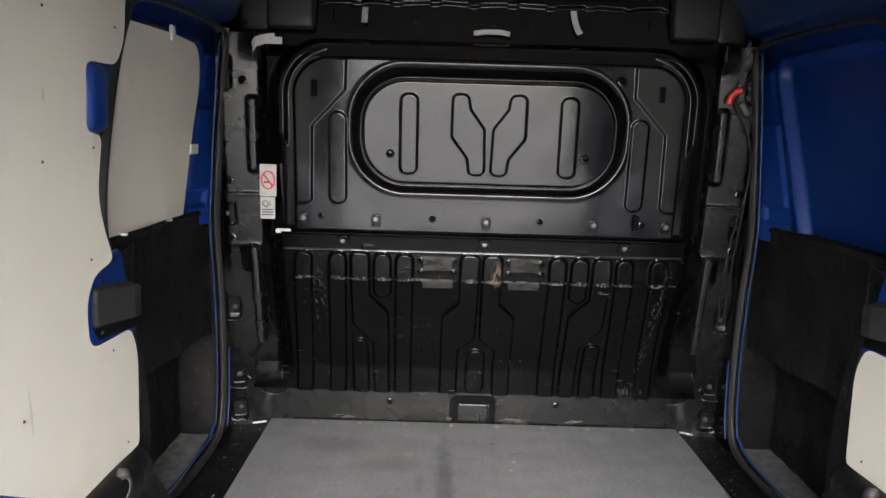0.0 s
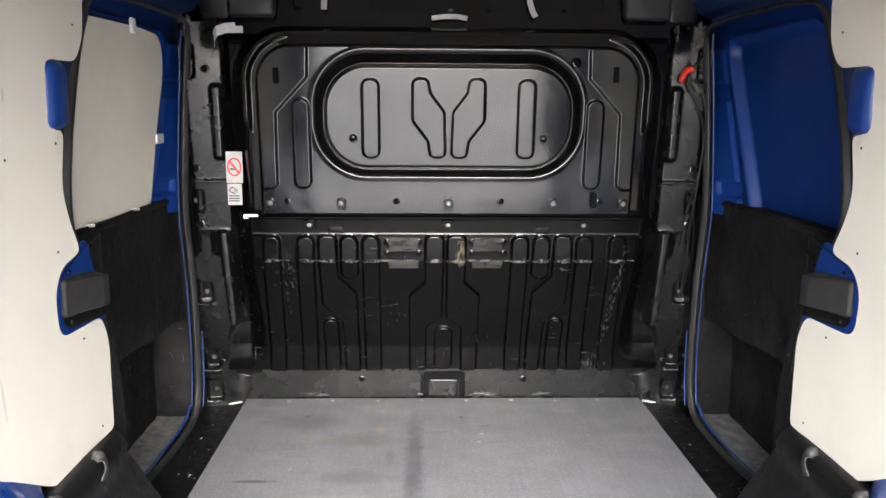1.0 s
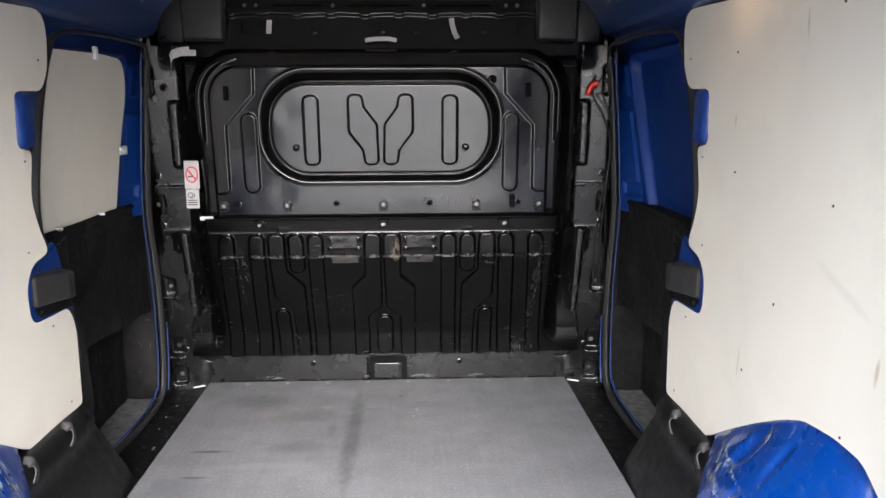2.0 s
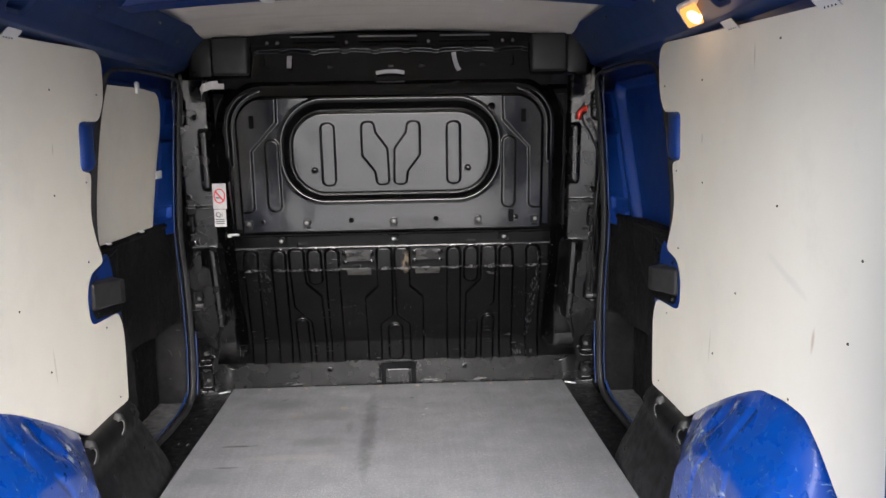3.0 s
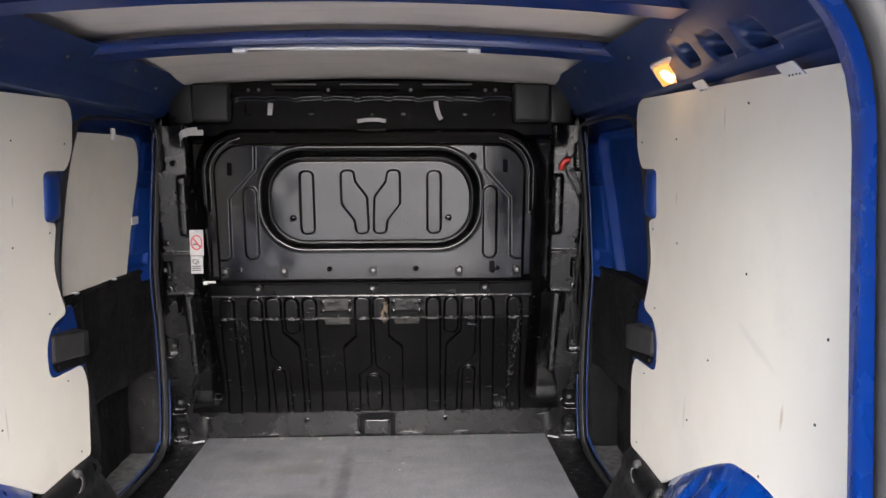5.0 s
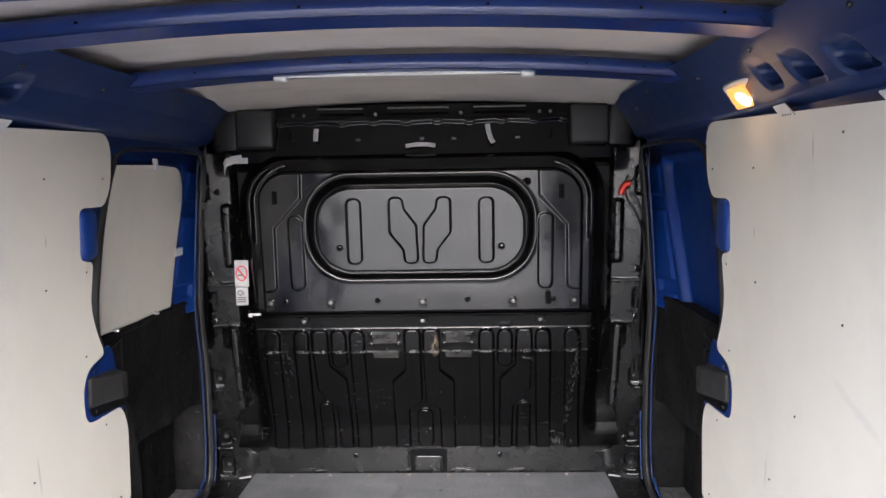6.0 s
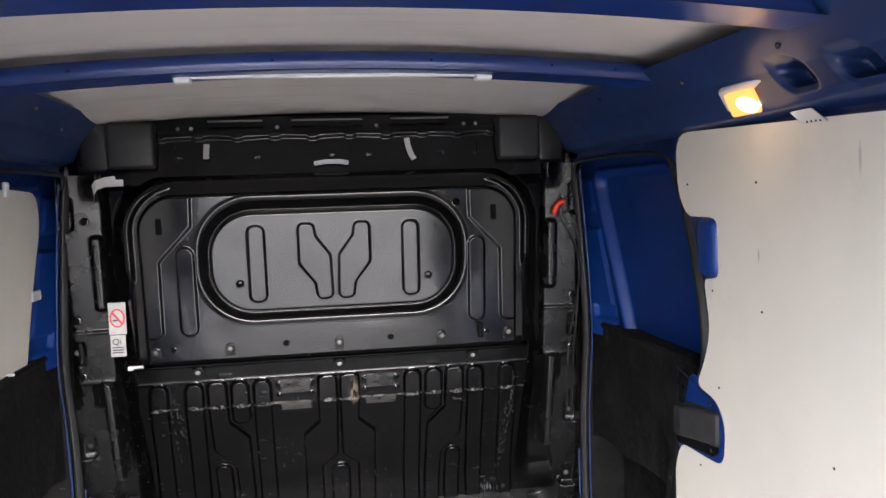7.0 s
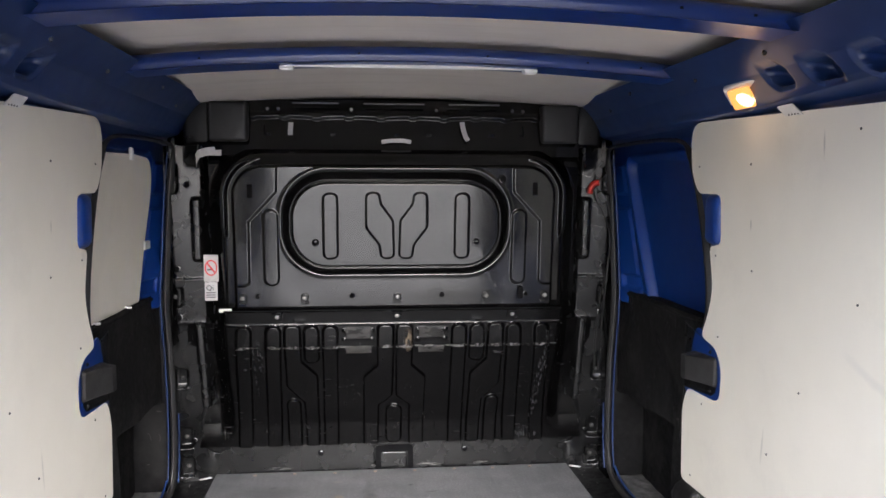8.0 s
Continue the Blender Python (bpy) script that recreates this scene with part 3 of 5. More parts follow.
def d_box(u, v, cu, cv, hu, hv, r):
    qu, qv = np.abs(u - cu) - hu + r, np.abs(v - cv) - hv + r
    return np.hypot(np.maximum(qu, 0), np.maximum(qv, 0)) + np.minimum(np.maximum(qu, qv), 0) - r


def d_seg(u, v, a, b):
    du, dv = b[0] - a[0], b[1] - a[1]
    t = np.clip(((u - a[0]) * du + (v - a[1]) * dv) / (du * du + dv * dv), 0, 1)
    return np.hypot(u - a[0] - t * du, v - a[1] - t * dv)


def d_poly(u, v, pts):
    d = np.full(u.shape, 1e9)
    inside = np.zeros(u.shape, bool)
    for i in range(len(pts)):
        a, b = pts[i - 1], pts[i]
        d = np.minimum(d, d_seg(u, v, a, b))
        if a[1] != b[1]:
            c = (a[1] > v) != (b[1] > v)
            inside ^= c & (u < (b[0] - a[0]) * (v - a[1]) / (b[1] - a[1]) + a[0])
    return np.where(inside, -d, d)


def raised(d, h, w=0.007):
    return h * sm(w / 2, -w / 2, d)


def bead(d, h, w):
    return h * np.exp(-(d / w) ** 2)


def inset(pts, r):
    """The polygon drawn in by r, so that a field of it less r has rounded corners."""
    area = sum(a[0] * b[1] - b[0] * a[1] for a, b in zip(pts, pts[1:] + pts[:1]))
    sign = 1 if area > 0 else -1
    out = []
    for i, p in enumerate(pts):
        a, b = Vector(pts[i - 1]), Vector(pts[(i + 1) % len(pts)])
        p = Vector(p)
        d0, d1 = (p - a).normalized(), (b - p).normalized()
        n0, n1 = Vector((-d0.y, d0.x)) * sign, Vector((-d1.y, d1.x)) * sign
        k = (n0 + n1) / max(0.3, 1 + n0.dot(n1))
        out.append(tuple(p + k * r))
    return out


# ---- the pressed front wall: y as a function of x and z ----
def opening(x, z):
    """Distances to the cross member's slotted opening and to the plate left standing in it."""
    return d_box(x, z, -0.004, 0.036, 0.068, 0.050, 0.012), d_box(x, z, -0.004, 0.003, 0.048, 0.056, 0.006)


def front_y(x, z):
    lx = x + 0.0105
    x = x + 0.006
    ax = np.abs(x)
    upper = 2.168 - (z - 0.65) * 0.115
    lower = 2.178 + 0.22 * (0.57 - z) + 0.30 * 0.006 * np.log1p(np.exp(np.clip((0.49 - z) / 0.006, -50, 50)))
    # upper panel
    y = upper
    p = d_box(x, z, 0, 0.80, 0.512, 0.282, 0.095)
    y = y + 0.022 * sm(0.0, 0.010, p) + 0.075 * sm(0.030, 0.095, p) + 0.5 * np.maximum(z - 1.09, 0)
    y = y - (0.024 + 0.014 * sm(0.03, 0.06, p)) * sm(0.023, 0.031, p) * sm(0.050, 0.042, p) * sm(0.85, 0.89, z) * sm(0.42, 0.48, ax)
    out = d_box(x, z, 0, 0.9045, 0.366, 0.1685, 0.145)
    inn = d_box(x, z, 0, 0.898, 0.336, 0.137, 0.115)
    ratio = np.clip(np.maximum(-out, 0) / (np.maximum(-out, 0) + np.maximum(inn, 0) + 1e-6), 0, 1)
    y = y + np.where(inn > 0, 0.030 * sm(0.0, 0.85, ratio), 0.030) - 0.030 * sm(0.006, -0.006, inn)
    y = y - bead(out - 0.004, 0.0022, 0.006)
    for s in (-1, 1):
        y = y - raised(d_box(x, z, s * 0.2115, 0.8935, 0.0225, 0.105, 0.019), 0.007, 0.006)
        arm = [(s * 0.098, 1.001), (s * 0.056, 1.001), (s * 0.051, 0.964), (s * 0.012, 0.912), (s * 0.008, 0.789), (s * 0.050, 0.789), (s * 0.055, 0.833), (s * 0.098, 0.889)]
        y = y - raised(d_poly(x, z, inset(arm, 0.017)) - 0.017, 0.007, 0.006)
        y = y - raised(d_box(x, z, s * 0.400, 0.8245, 0.0225, 0.1215, 0.021), 0.007, 0.006)
        side = [(s * 0.378, 1.11), (s * 0.382, 1.004), (s * 0.470, 0.910), (s * 0.473, 0.712), (s * 0.487, 0.702), (s * 0.507, 0.702), (s * 0.58, 0.715), (s * 0.58, 1.11)]
        y = y - raised(d_poly(x, z, side) - 0.002, 0.006) * (p < 0.0)
    # shallow dents from loads
    for cx, cz, r, h in ((-0.31, 0.70, 0.05, 0.0012), (0.12, 0.70, 0.06, -0.001), (-0.10, 0.86, 0.07, 0.0012), (0.15, 0.93, 0.05, 0.001), (0.29, 0.78, 0.05, -0.001), (-0.28, 0.95, 0.04, 0.0009)):
        y = y + h * np.exp(-((x - cx) ** 2 + (z - cz) ** 2) / r ** 2)
    # lower panel, with ribs that fan out a little towards the floor
    yl, lax, drop = lower, np.abs(lx), 0.565 - z
    for s in (-1, 1):
        for cx, z0, lean in ((0.491, 0.09, 0.055), (0.3965, 0.09, 0.042), (0.2125, 0.09, 0.012), (0.2745, 0.435, 0.0)):
            yl = yl - raised(d_box(lx - s * lean * drop, z, s * cx, (0.566 + z0) / 2, 0.0235, (0.566 - z0) / 2, 0.021), 0.015, 0.008)
        bend = [(s * 0.3595, 0.566), (s * 0.3125, 0.566), (s * 0.3125, 0.440), (s * 0.262, 0.385), (s * 0.262, 0.08), (s * 0.300, 0.08), (s * 0.304, 0.28), (s * 0.3595, 0.345)]
        yl = yl - raised(d_poly(lx, z, inset(bend, 0.014)) - 0.016, 0.015, 0.008)
        yl = yl - raised(d_box(lx, z, s * 0.344, 0.185, 0.022, 0.105, 0.02), 0.012, 0.009)
        leg = [(s * 0.055, 0.566), (s * 0.006, 0.566), (s * 0.010, 0.30), (s * 0.056, 0.262), (s * 0.058, 0.08), (s * 0.102, 0.08), (s * 0.102, 0.375), (s * 0.055, 0.42)]
        yl = yl - raised(d_poly(lx, z, inset(leg, 0.014)) - 0.016, 0.015, 0.008)
        # pad between the ribs: an upper field, a lower lip and four nubs
        yl = yl - raised(d_box(lx, z, s * 0.121, 0.536, 0.040, 0.020, 0.012), 0.0012, 0.014)
        lip = d_box(lx, z, s * 0.121, 0.479, 0.047, 0.013, 0.004)
        yl = yl - 0.004 * sm(0.005, -0.005, lip) * np.clip((0.500 - z) / 0.030, 0, 1)
        for nx in (0.076, 0.166):
            for nz in (0.515, 0.548):
                yl = yl - bead(np.hypot(lx - s * nx, z - nz), 0.005, 0.006)
    yl = yl - raised(d_box(lx, z, 0, 0.185, 0.026, 0.075, 0.022), 0.012, 0.009)
    for cx, cz, r, h in ((-0.44, 0.50, 0.03, 0.003), (0.13, 0.42, 0.05, 0.003), (-0.15, 0.30, 0.06, 0.003), (0.44, 0.30, 0.04, 0.003), (0.36, 0.52, 0.03, -0.002)):
        yl = yl + h * np.exp(-((lx - cx) ** 2 + (z - cz) ** 2) / r ** 2)
    yl = yl + 0.09 * sm(0.545, 0.605, lax) * sm(0.12, 0.34, z)
    # flange strip between the two
    strip = 2.180 - (z - 0.566) * 0.42 + 0 * x - bead(z - 0.570, 0.004, 0.003) - bead(z - 0.622, 0.010, 0.005) * (ax < 0.56)
    strip = strip - raised(d_box(x, z, -0.315, 0.583, 0.020, 0.006, 0.004), 0.002, 0.005) - raised(d_box(x, z, 0.27, 0.583, 0.020, 0.006, 0.004), 0.002, 0.005)
    strip = strip + 0.075 * sm(0.55, 0.575, ax)
    y = np.where(z > 0.624, y, np.where(z > 0.566, strip, yl))
    # bottom cross member
    cross = 2.402 - z * 0.035 + 0 * x
    hole, plug_face = opening(x, z)
    cross = cross + 0.004 * sm(0.003, -0.003, hole) * sm(-0.003, 0.003, plug_face) + 0.005 * sm(0.001, -0.004, hole)
    y = np.where(z > 0.104, y, cross)
    return y


PILLAR_GAP = [(0.0, 0.088), (0.665, 0.088), (0.665, 0.20), (0.641, 0.30), (0.630, 0.46), (0.619, 0.60), (0.617, 1.3), (0.0, 1.3)]


def pillar_y(x, z):
    """Corner pillars beside the bulkhead, |x| from 0.6 to 0.78, with a rounded foot that runs into the cross member."""
    ax = np.abs(x + 0.006)
    y = 2.345 + 0.030 * sm(0.30, 0.0, z) - 0.150 * sm(0.0, 1.15, z) + 0.14 * (0.69 - ax)
    y = y * (1 - sm(0.70, 0.63, ax) * sm(0.17, 0.10, z)) + 2.394 * sm(0.70, 0.63, ax) * sm(0.17, 0.10, z)
    gap = d_poly(ax, z, inset(PILLAR_GAP, 0.05)) - 0.05
    y = y + 0.10 * sm(0.010, -0.012, gap)
    for c, cz, hz, yb in ((0.641, 0.880, 0.100, 2.200), (0.644, 0.415, 0.148, 2.268)):
        m = sm(0.008, -0.006, d_box(ax + 0.05 * (cz - z) * (cz < 0.6), z, c, cz, 0.0135, hz, 0.008))
        y = y * (1 - m) + (yb + 0.10 * (c - ax) + 0.09 * (cz - z)) * m
    for cx, cz, hx, hz, h in ((0.728, 0.655, 0.026, 0.032, 0.018), (0.724, 0.370, 0.020, 0.034, 0.016), (0.724, 0.150, 0.024, 0.036, 0.018), (0.724, 0.040, 0.024, 0.034, 0.014), (0.722, 1.045, 0.022, 0.045, 0.020)):
        y = y + raised(d_box(ax, z, cx, cz, hx, hz, 0.011), h, 0.010)
    for cz in (0.344, 0.334, 0.118, 0.106):
        y = y - bead(z - cz, 0.004, 0.003) * sm(0.700, 0.706, ax)
    y = y - bead(z - 0.715, 0.004, 0.004) - bead(z - 0.565, 0.005, 0.006) - 0.006 * sm(0.56, 0.575, z) * sm(0.72, 0.71, z)
    y = y - 0.04 * sm(1.07, 1.12, z) * sm(0.68, 0.6, ax)
    y = y + 0.06 * sm(0.720, 0.748, ax) * sm(0.45, 0.62, z)
    return y


def front_sheet(name, x0, x1, z0, z1, step, fn, material, parent, label="", keep=None):
    xs, zs = np.linspace(x0, x1, int(round((x1 - x0) / step)) + 1), np.linspace(z0, z1, int(round((z1 - z0) / step)) + 1)
    X, Z = np.meshgrid(xs, zs, indexing="ij")
    return grid_mesh(name, np.stack([X, fn(X, Z), Z], 2), material, parent, label, keep=None if keep is None else keep(X, Z))


# ---- structure: bulkhead wall ----
bulk = root("wall_front", (0, 0, 0), "black pressed-steel bulkhead across the load space", "bulkhead", kind="structure")
front_sheet("upper_panel", -0.61, 0.61, 0.6245, 1.14, 0.002, front_y, BLACK, bulk, "semi-gloss black upper bulkhead panel with oval pressing")
front_sheet("flange_strip", -0.57, 0.57, 0.566, 0.6235, 0.003, front_y, BLACK, bulk)
front_sheet("lower_panel", -0.70, 0.68, 0.104, 0.5655, 0.0022, front_y, BLACK_LOW, bulk, "scratched black lower panel with pressed ribs")
def solid(x, z):
    hole, plug_face = opening(x, z)
    return (hole > -0.002) | (plug_face < 0.002)


# black sheet added behind the slots to stand for the shade inside
part("slot_shade", box_bm(-0.085, 0.077, 2.425, 2.432, -0.02, 0.098), HOLE, bulk)
front_sheet("cross_member", -0.70, 0.68, -0.02, 0.103, 0.002, front_y, PILLAR, bulk, "satin black cross member with a slotted opening", keep=solid)
for s in (-1, 1):
    a, b = sorted((s * 0.604 - 0.006, s * 0.752 - 0.006))
    front_sheet("corner_pillar", a, b, -0.02, 1.15, 0.003, pillar_y, PILLAR, bulk, "worn satin black corner pillar with pressed bars")
def bolt_tab(x, z, y, hw, low, lean):
    """A round-topped tab welded to the bulkhead with its bolt."""
    o = round_poly([(x - hw, z - low, 0.002), (x + hw, z - low, 0.002), (x + hw, z + 0.013, 0.012), (x - hw, z + 0.013, 0.012)], 6)
    part("bolt_tab", plate_bm(o, lambda u, v, d: (u, y + 0.018 - d - lean * (v - z), v), 0.018, 0.002), PILLAR, bulk)
    bolt(bulk, (x, y, z + 0.001), 0.0080)


for x in (-0.499, -0.303, -0.003, 0.290, 0.487):
    bolt_tab(x, 0.661, 2.159, 0.013, 0.020, 0.25)
for x in (-0.453, -0.15, 0.143, 0.422):
    plug(bulk, (x, 2.165, 0.666), 0.0085)
for x in (-0.392, -0.005, 0.378):
    bolt_tab(x, 0.600, 2.158, 0.017, 0.016, 0.5)
for x in (-0.266, 0.254):
    plug(bulk, (x, 2.147, 0.841), 0.011)
    plug(bulk, (x - 0.003, 2.399, 0.064), 0.010)
for x, z in ((-0.4665, 1.006), (0.4425, 1.014)):
    part("blank_slot", box_bm(x - 0.008, x + 0.008, 2.116, 2.135, z - 0.021, z + 0.021, 0.002), HOLE, bulk)
part("notch_bracket", box_bm(0.396, 0.412, 2.150, 2.17, 0.652, 0.690, 0.002), HOLE, bulk)
plug(bulk, (0.335, 2.118, 1.045), 0.012)
for s in (-1, 1):
    for x, z, r, dark in ((0.713, 1.043, 0.009, False), (0.668, 1.025, 0.011, True), (0.712, 0.752, 0.011, True), (0.726, 0.655, 0.0085, False), (0.713, 0.588, 0.011, True), (0.722, 0.372, 0.008, False), (0.722, 0.150, 0.009, False), (0.695, 0.140, 0.010, True), (0.722, 0.040, 0.0085, False)):
        px = s * x - 0.006
        yy = float(pillar_y(np.array([px]), np.array([z]))[0])
        if dark:
            plug(bulk, (px, yy - 0.001, z), r)
        else:
            bolt(bulk, (px, yy, z), r)

# ---- roof header above the bulkhead ----
header = root("roof_header", (0, 2.25, 1.2), "black pressed header above the bulkhead with bolts", "header", kind="structure")


def header_y(x, z):
    y = 2.205 + (z - 1.12) * 0.28
    notch = np.abs((x / 0.105) % 1.0 - 0.5)
    lip = 1.240 + 0.005 * sm(0.10, 0.16, notch) + 0.0015 * np.sin(x * 31)
    y = y - 0.016 * sm(lip - 0.004, lip + 0.004, z) + 0.010 * sm(1.258, 1.270, z)
    y = y - 0.004 * sm(0.36, 0.42, notch) * sm(1.18, 1.20, z) * sm(1.235, 1.215, z) * (np.sin(x * 23) > -0.3)
    return y


hs = front_sheet("pressed_sheet", -0.64, 0.64, 1.12, 1.305, 0.003, header_y, BLACK, None)
hang(hs, header)
for x in (-0.42, -0.385, -0.15, 0.13, 0.385, 0.42):
    bolt(header, (x, 2.224, 1.272), 0.0065)
for a, b in ((-0.34, -0.19), (-0.11, 0.09), (0.17, 0.34)):
    hang(part("edge_strip", box_bm(a, b, 2.212, 2.222, 1.288, 1.293, 0.002), GREY_PLASTIC, None), header)
for s in (-1, 1):
    a, b = sorted((s * 0.600, s * 0.690))
    hang(part("corner_filler", box_bm(a, b, 2.215, 2.30, 1.150, 1.300, 0.018, 4), PLASTIC, None, smooth=True), header)
    a, b = sorted((s * 0.480, s * 0.606))
    hang(part("corner_box", box_bm(a, b, 2.190, 2.30, 1.165, 1.292, 0.012, 4), CUP, None, "black plastic corner cover", smooth=True), header)

# ---- floor and ceiling ----
floor = root("floor", (0, 1.3, -0.02), "black metal van floor beside the grey board", "floor", kind="structure")
hang(part("floor_pan", box_bm(-0.86, 0.86, 0.30, 2.47, -0.06, -0.0135), FLOOR_PAN, None), floor)


def roof_z(x, y):
    return 1.362 - 0.075 * x * x - 0.045 * sm(1.55, 2.25, y)


ceiling = root("ceiling", (0, 1.3, 1.35), "light grey roof lining board, curved, with faint streaks", "ceiling", kind="structure")
xs, ys = np.linspace(-0.74, 0.74, 40), np.linspace(0.30, 2.29, 40)
X, Y = np.meshgrid(xs, ys, indexing="ij")
hang(grid_mesh("roof_board", np.stack([X, Y, roof_z(X, Y)], 2), CEIL, None, flip=True), ceiling)
hang(part("roof_skin", box_bm(-0.95, 0.95, 0.22, 2.5, 1.40, 1.43), BLUE, None), ceiling)


def roof_bow(y, drop):
    """A pressed blue hat-section bow under the roof board."""
    bow = root("roof_bow", (0, y, 1.32), "blue painted pressed steel roof bow", "roof bow", "roof bows")
    pts = [(x, y, 1.332 - 0.078 * x * x - drop) for x in np.linspace(-0.70, 0.70, 30)]
    prof = round_poly([(0.022, 0.048, 0.001), (0.020, 0.032, 0.006), (0.002, 0.040, 0.010), (-0.016, 0.028, 0.014), (-0.018, -0.028, 0.014), (0.002, -0.040, 0.010), (0.020, -0.032, 0.006), (0.022, -0.048, 0.001)], 6)
    prof = [(-a - 0.002, b) for a, b in prof]
    prof = [(a if abs(b) > 0.03 else a + 0.003 * math.cos(b * 60), b) for a, b in prof]
    V, F = tube(pts, 0, profile=prof, up=(0, 0, 1))
    bm = bmesh.new()
    vs = [bm.verts.new(v) for v in V]
    for f in F:
        bm.faces.new([vs[i] for i in f])
    channel = hang(part("channel", bm, BLUE_SHADED, None, smooth=True), bow)
    for x in (-0.48, -0.12, 0.18, 0.42, 0.55):
        hang(part("hole", box_bm(x - 0.0025, x + 0.0025, y - 0.0405, y - 0.03, 1.326 - 0.078 * x * x - drop, 1.330 - 0.078 * x * x - drop), HOLE, None), channel)
    return bow


roof_bow(1.49, 0.0)
roof_bow(0.93, -0.006)


# ---- side walls ----
def ply_x(z):
    return 0.752 - 0.02 * z


RAIL_T = (0.0, 0.16, 0.32, 0.40, 0.62, 1.0)
RAIL_X = (0.744, 0.736, 0.706, 0.696, 0.672, 0.610)
RAIL_Z = (1.150, 1.176, 1.192, 1.204, 1.244, 1.302)
ARCH_CUT = [(1.325, 0.242), (1.298, 0.252), (1.196, 0.310), (1.074, 0.376), (0.966, 0.428), (0.892, 0.457), (0.796, 0.468), (0.719, 0.465), (0.666, 0.428), (0.609, 0.374), (0.569, 0.337), (0.525, 0.284), (0.488, 0.250), (0.478, 0.22)]
PLY_OUTLINE = [(0.45, 1.146, 0.01), (1.0, 1.164, 0.2), (1.540, 1.182, 0.12), (1.528, 1.05, 0.06), (1.490, 1.005, 0.02), (1.366, 1.004, 0.025), (1.366, 0.885, 0.03), (1.425, 0.878, 0.015), (1.405, 0.775, 0.05), (1.430, 0.712, 0.04), (1.470, 0.650, 0.02), (1.385, 0.634, 0.03), (1.355, 0.590, 0.03), (1.364, 0.518, 0.02), (1.388, 0.505, 0.015), (1.46, 0.502, 0.05), (1.552, 0.499, 0.025), (1.585, 0.44, 0.08), (1.590, 0.242, 0.012)] + [(y, z, 0.02) for y, z in ARCH_CUT] + [(0.46, 0.22, 0.01), (0.45, 0.70, 0.01)]


def side_wall(s):
    name = "wall_right" if s > 0 else "wall_left"
    w = root(name, (s * 0.8, 1.2, 0.6), "blue steel body side behind the white lining", "wall", kind="structure")
    # outer skin and inner blue panel behind the lining
    a, b = sorted((s * 0.90, s * 0.93))
    hang(part("outer_skin", box_bm(a, b, 0.22, 2.5, -0.06, 1.40), BLUE, None), w)
    out = [(0.40, 0.10, 0), (0.47, 0.10, 0)] + [(y, z + 0.012, 0.02) for y, z in ARCH_CUT[:0:-1]] + [(1.40, 0.24, 0), (1.57, 0.24, 0), (1.57, 0.46, 0.05), (1.50, 0.64, 0.03), (1.435, 0.70, 0.03), (1.445, 0.86, 0.04), (1.545, 1.06, 0.04), (1.60, 1.24, 0.05), (0.40, 1.24, 0)]
    hang(part("inner_panel", plate_bm(round_poly(out), lambda u, v, d: (s * (ply_x(v) + 0.010 + d), u, v), 0.03), BLUE_DULL, None), w)
    # cant rail: from the lining's top to the roof
    xs, ys = np.linspace(0, 1, 120), np.linspace(0.36, 2.24, 700)
    T, Y = np.meshgrid(xs, ys, indexing="ij")
    lip = 0.014 + 0.016 * sm(1.25, 0.60, Y)
    rx = np.interp(T, RAIL_T, RAIL_X) + 0.004 * np.sin(T * 9) * sm(1.3, 1.5, Y)
    rz = np.interp(T, RAIL_T, RAIL_Z) + (lip - 0.020) * np.exp(-((T - 0.32) / 0.10) ** 2)
    for cy, cz, hy_ in ((1.045, 1.232, 0.033), (0.905, 1.226, 0.037), (0.758, 1.220, 0.040)):
        d = d_box(Y - 0.5 * (rz - cz), rz, cy, cz, hy_, 0.017, 0.013)
        rx = rx + 0.008 * sm(0.014, 0.002, d) + 0.045 * sm(0.002, -0.004, d)
    hang(grid_mesh("cant_rail", np.stack([s * rx, Y, rz], 2), BLUE_DULL, None, flip=s < 0), w)
    for y, t in ((1.35, 0.75), (1.02, 0.8), (0.66, 0.8), (1.75, 0.85), (2.0, 0.7)):
        bolt(w, (s * float(np.interp(t, RAIL_T, RAIL_X)), y, float(np.interp(t, RAIL_T, RAIL_Z))), 0.0065, "-x" if s > 0 else "x")
    return w


wall_r, wall_l = side_wall(1), side_wall(-1)


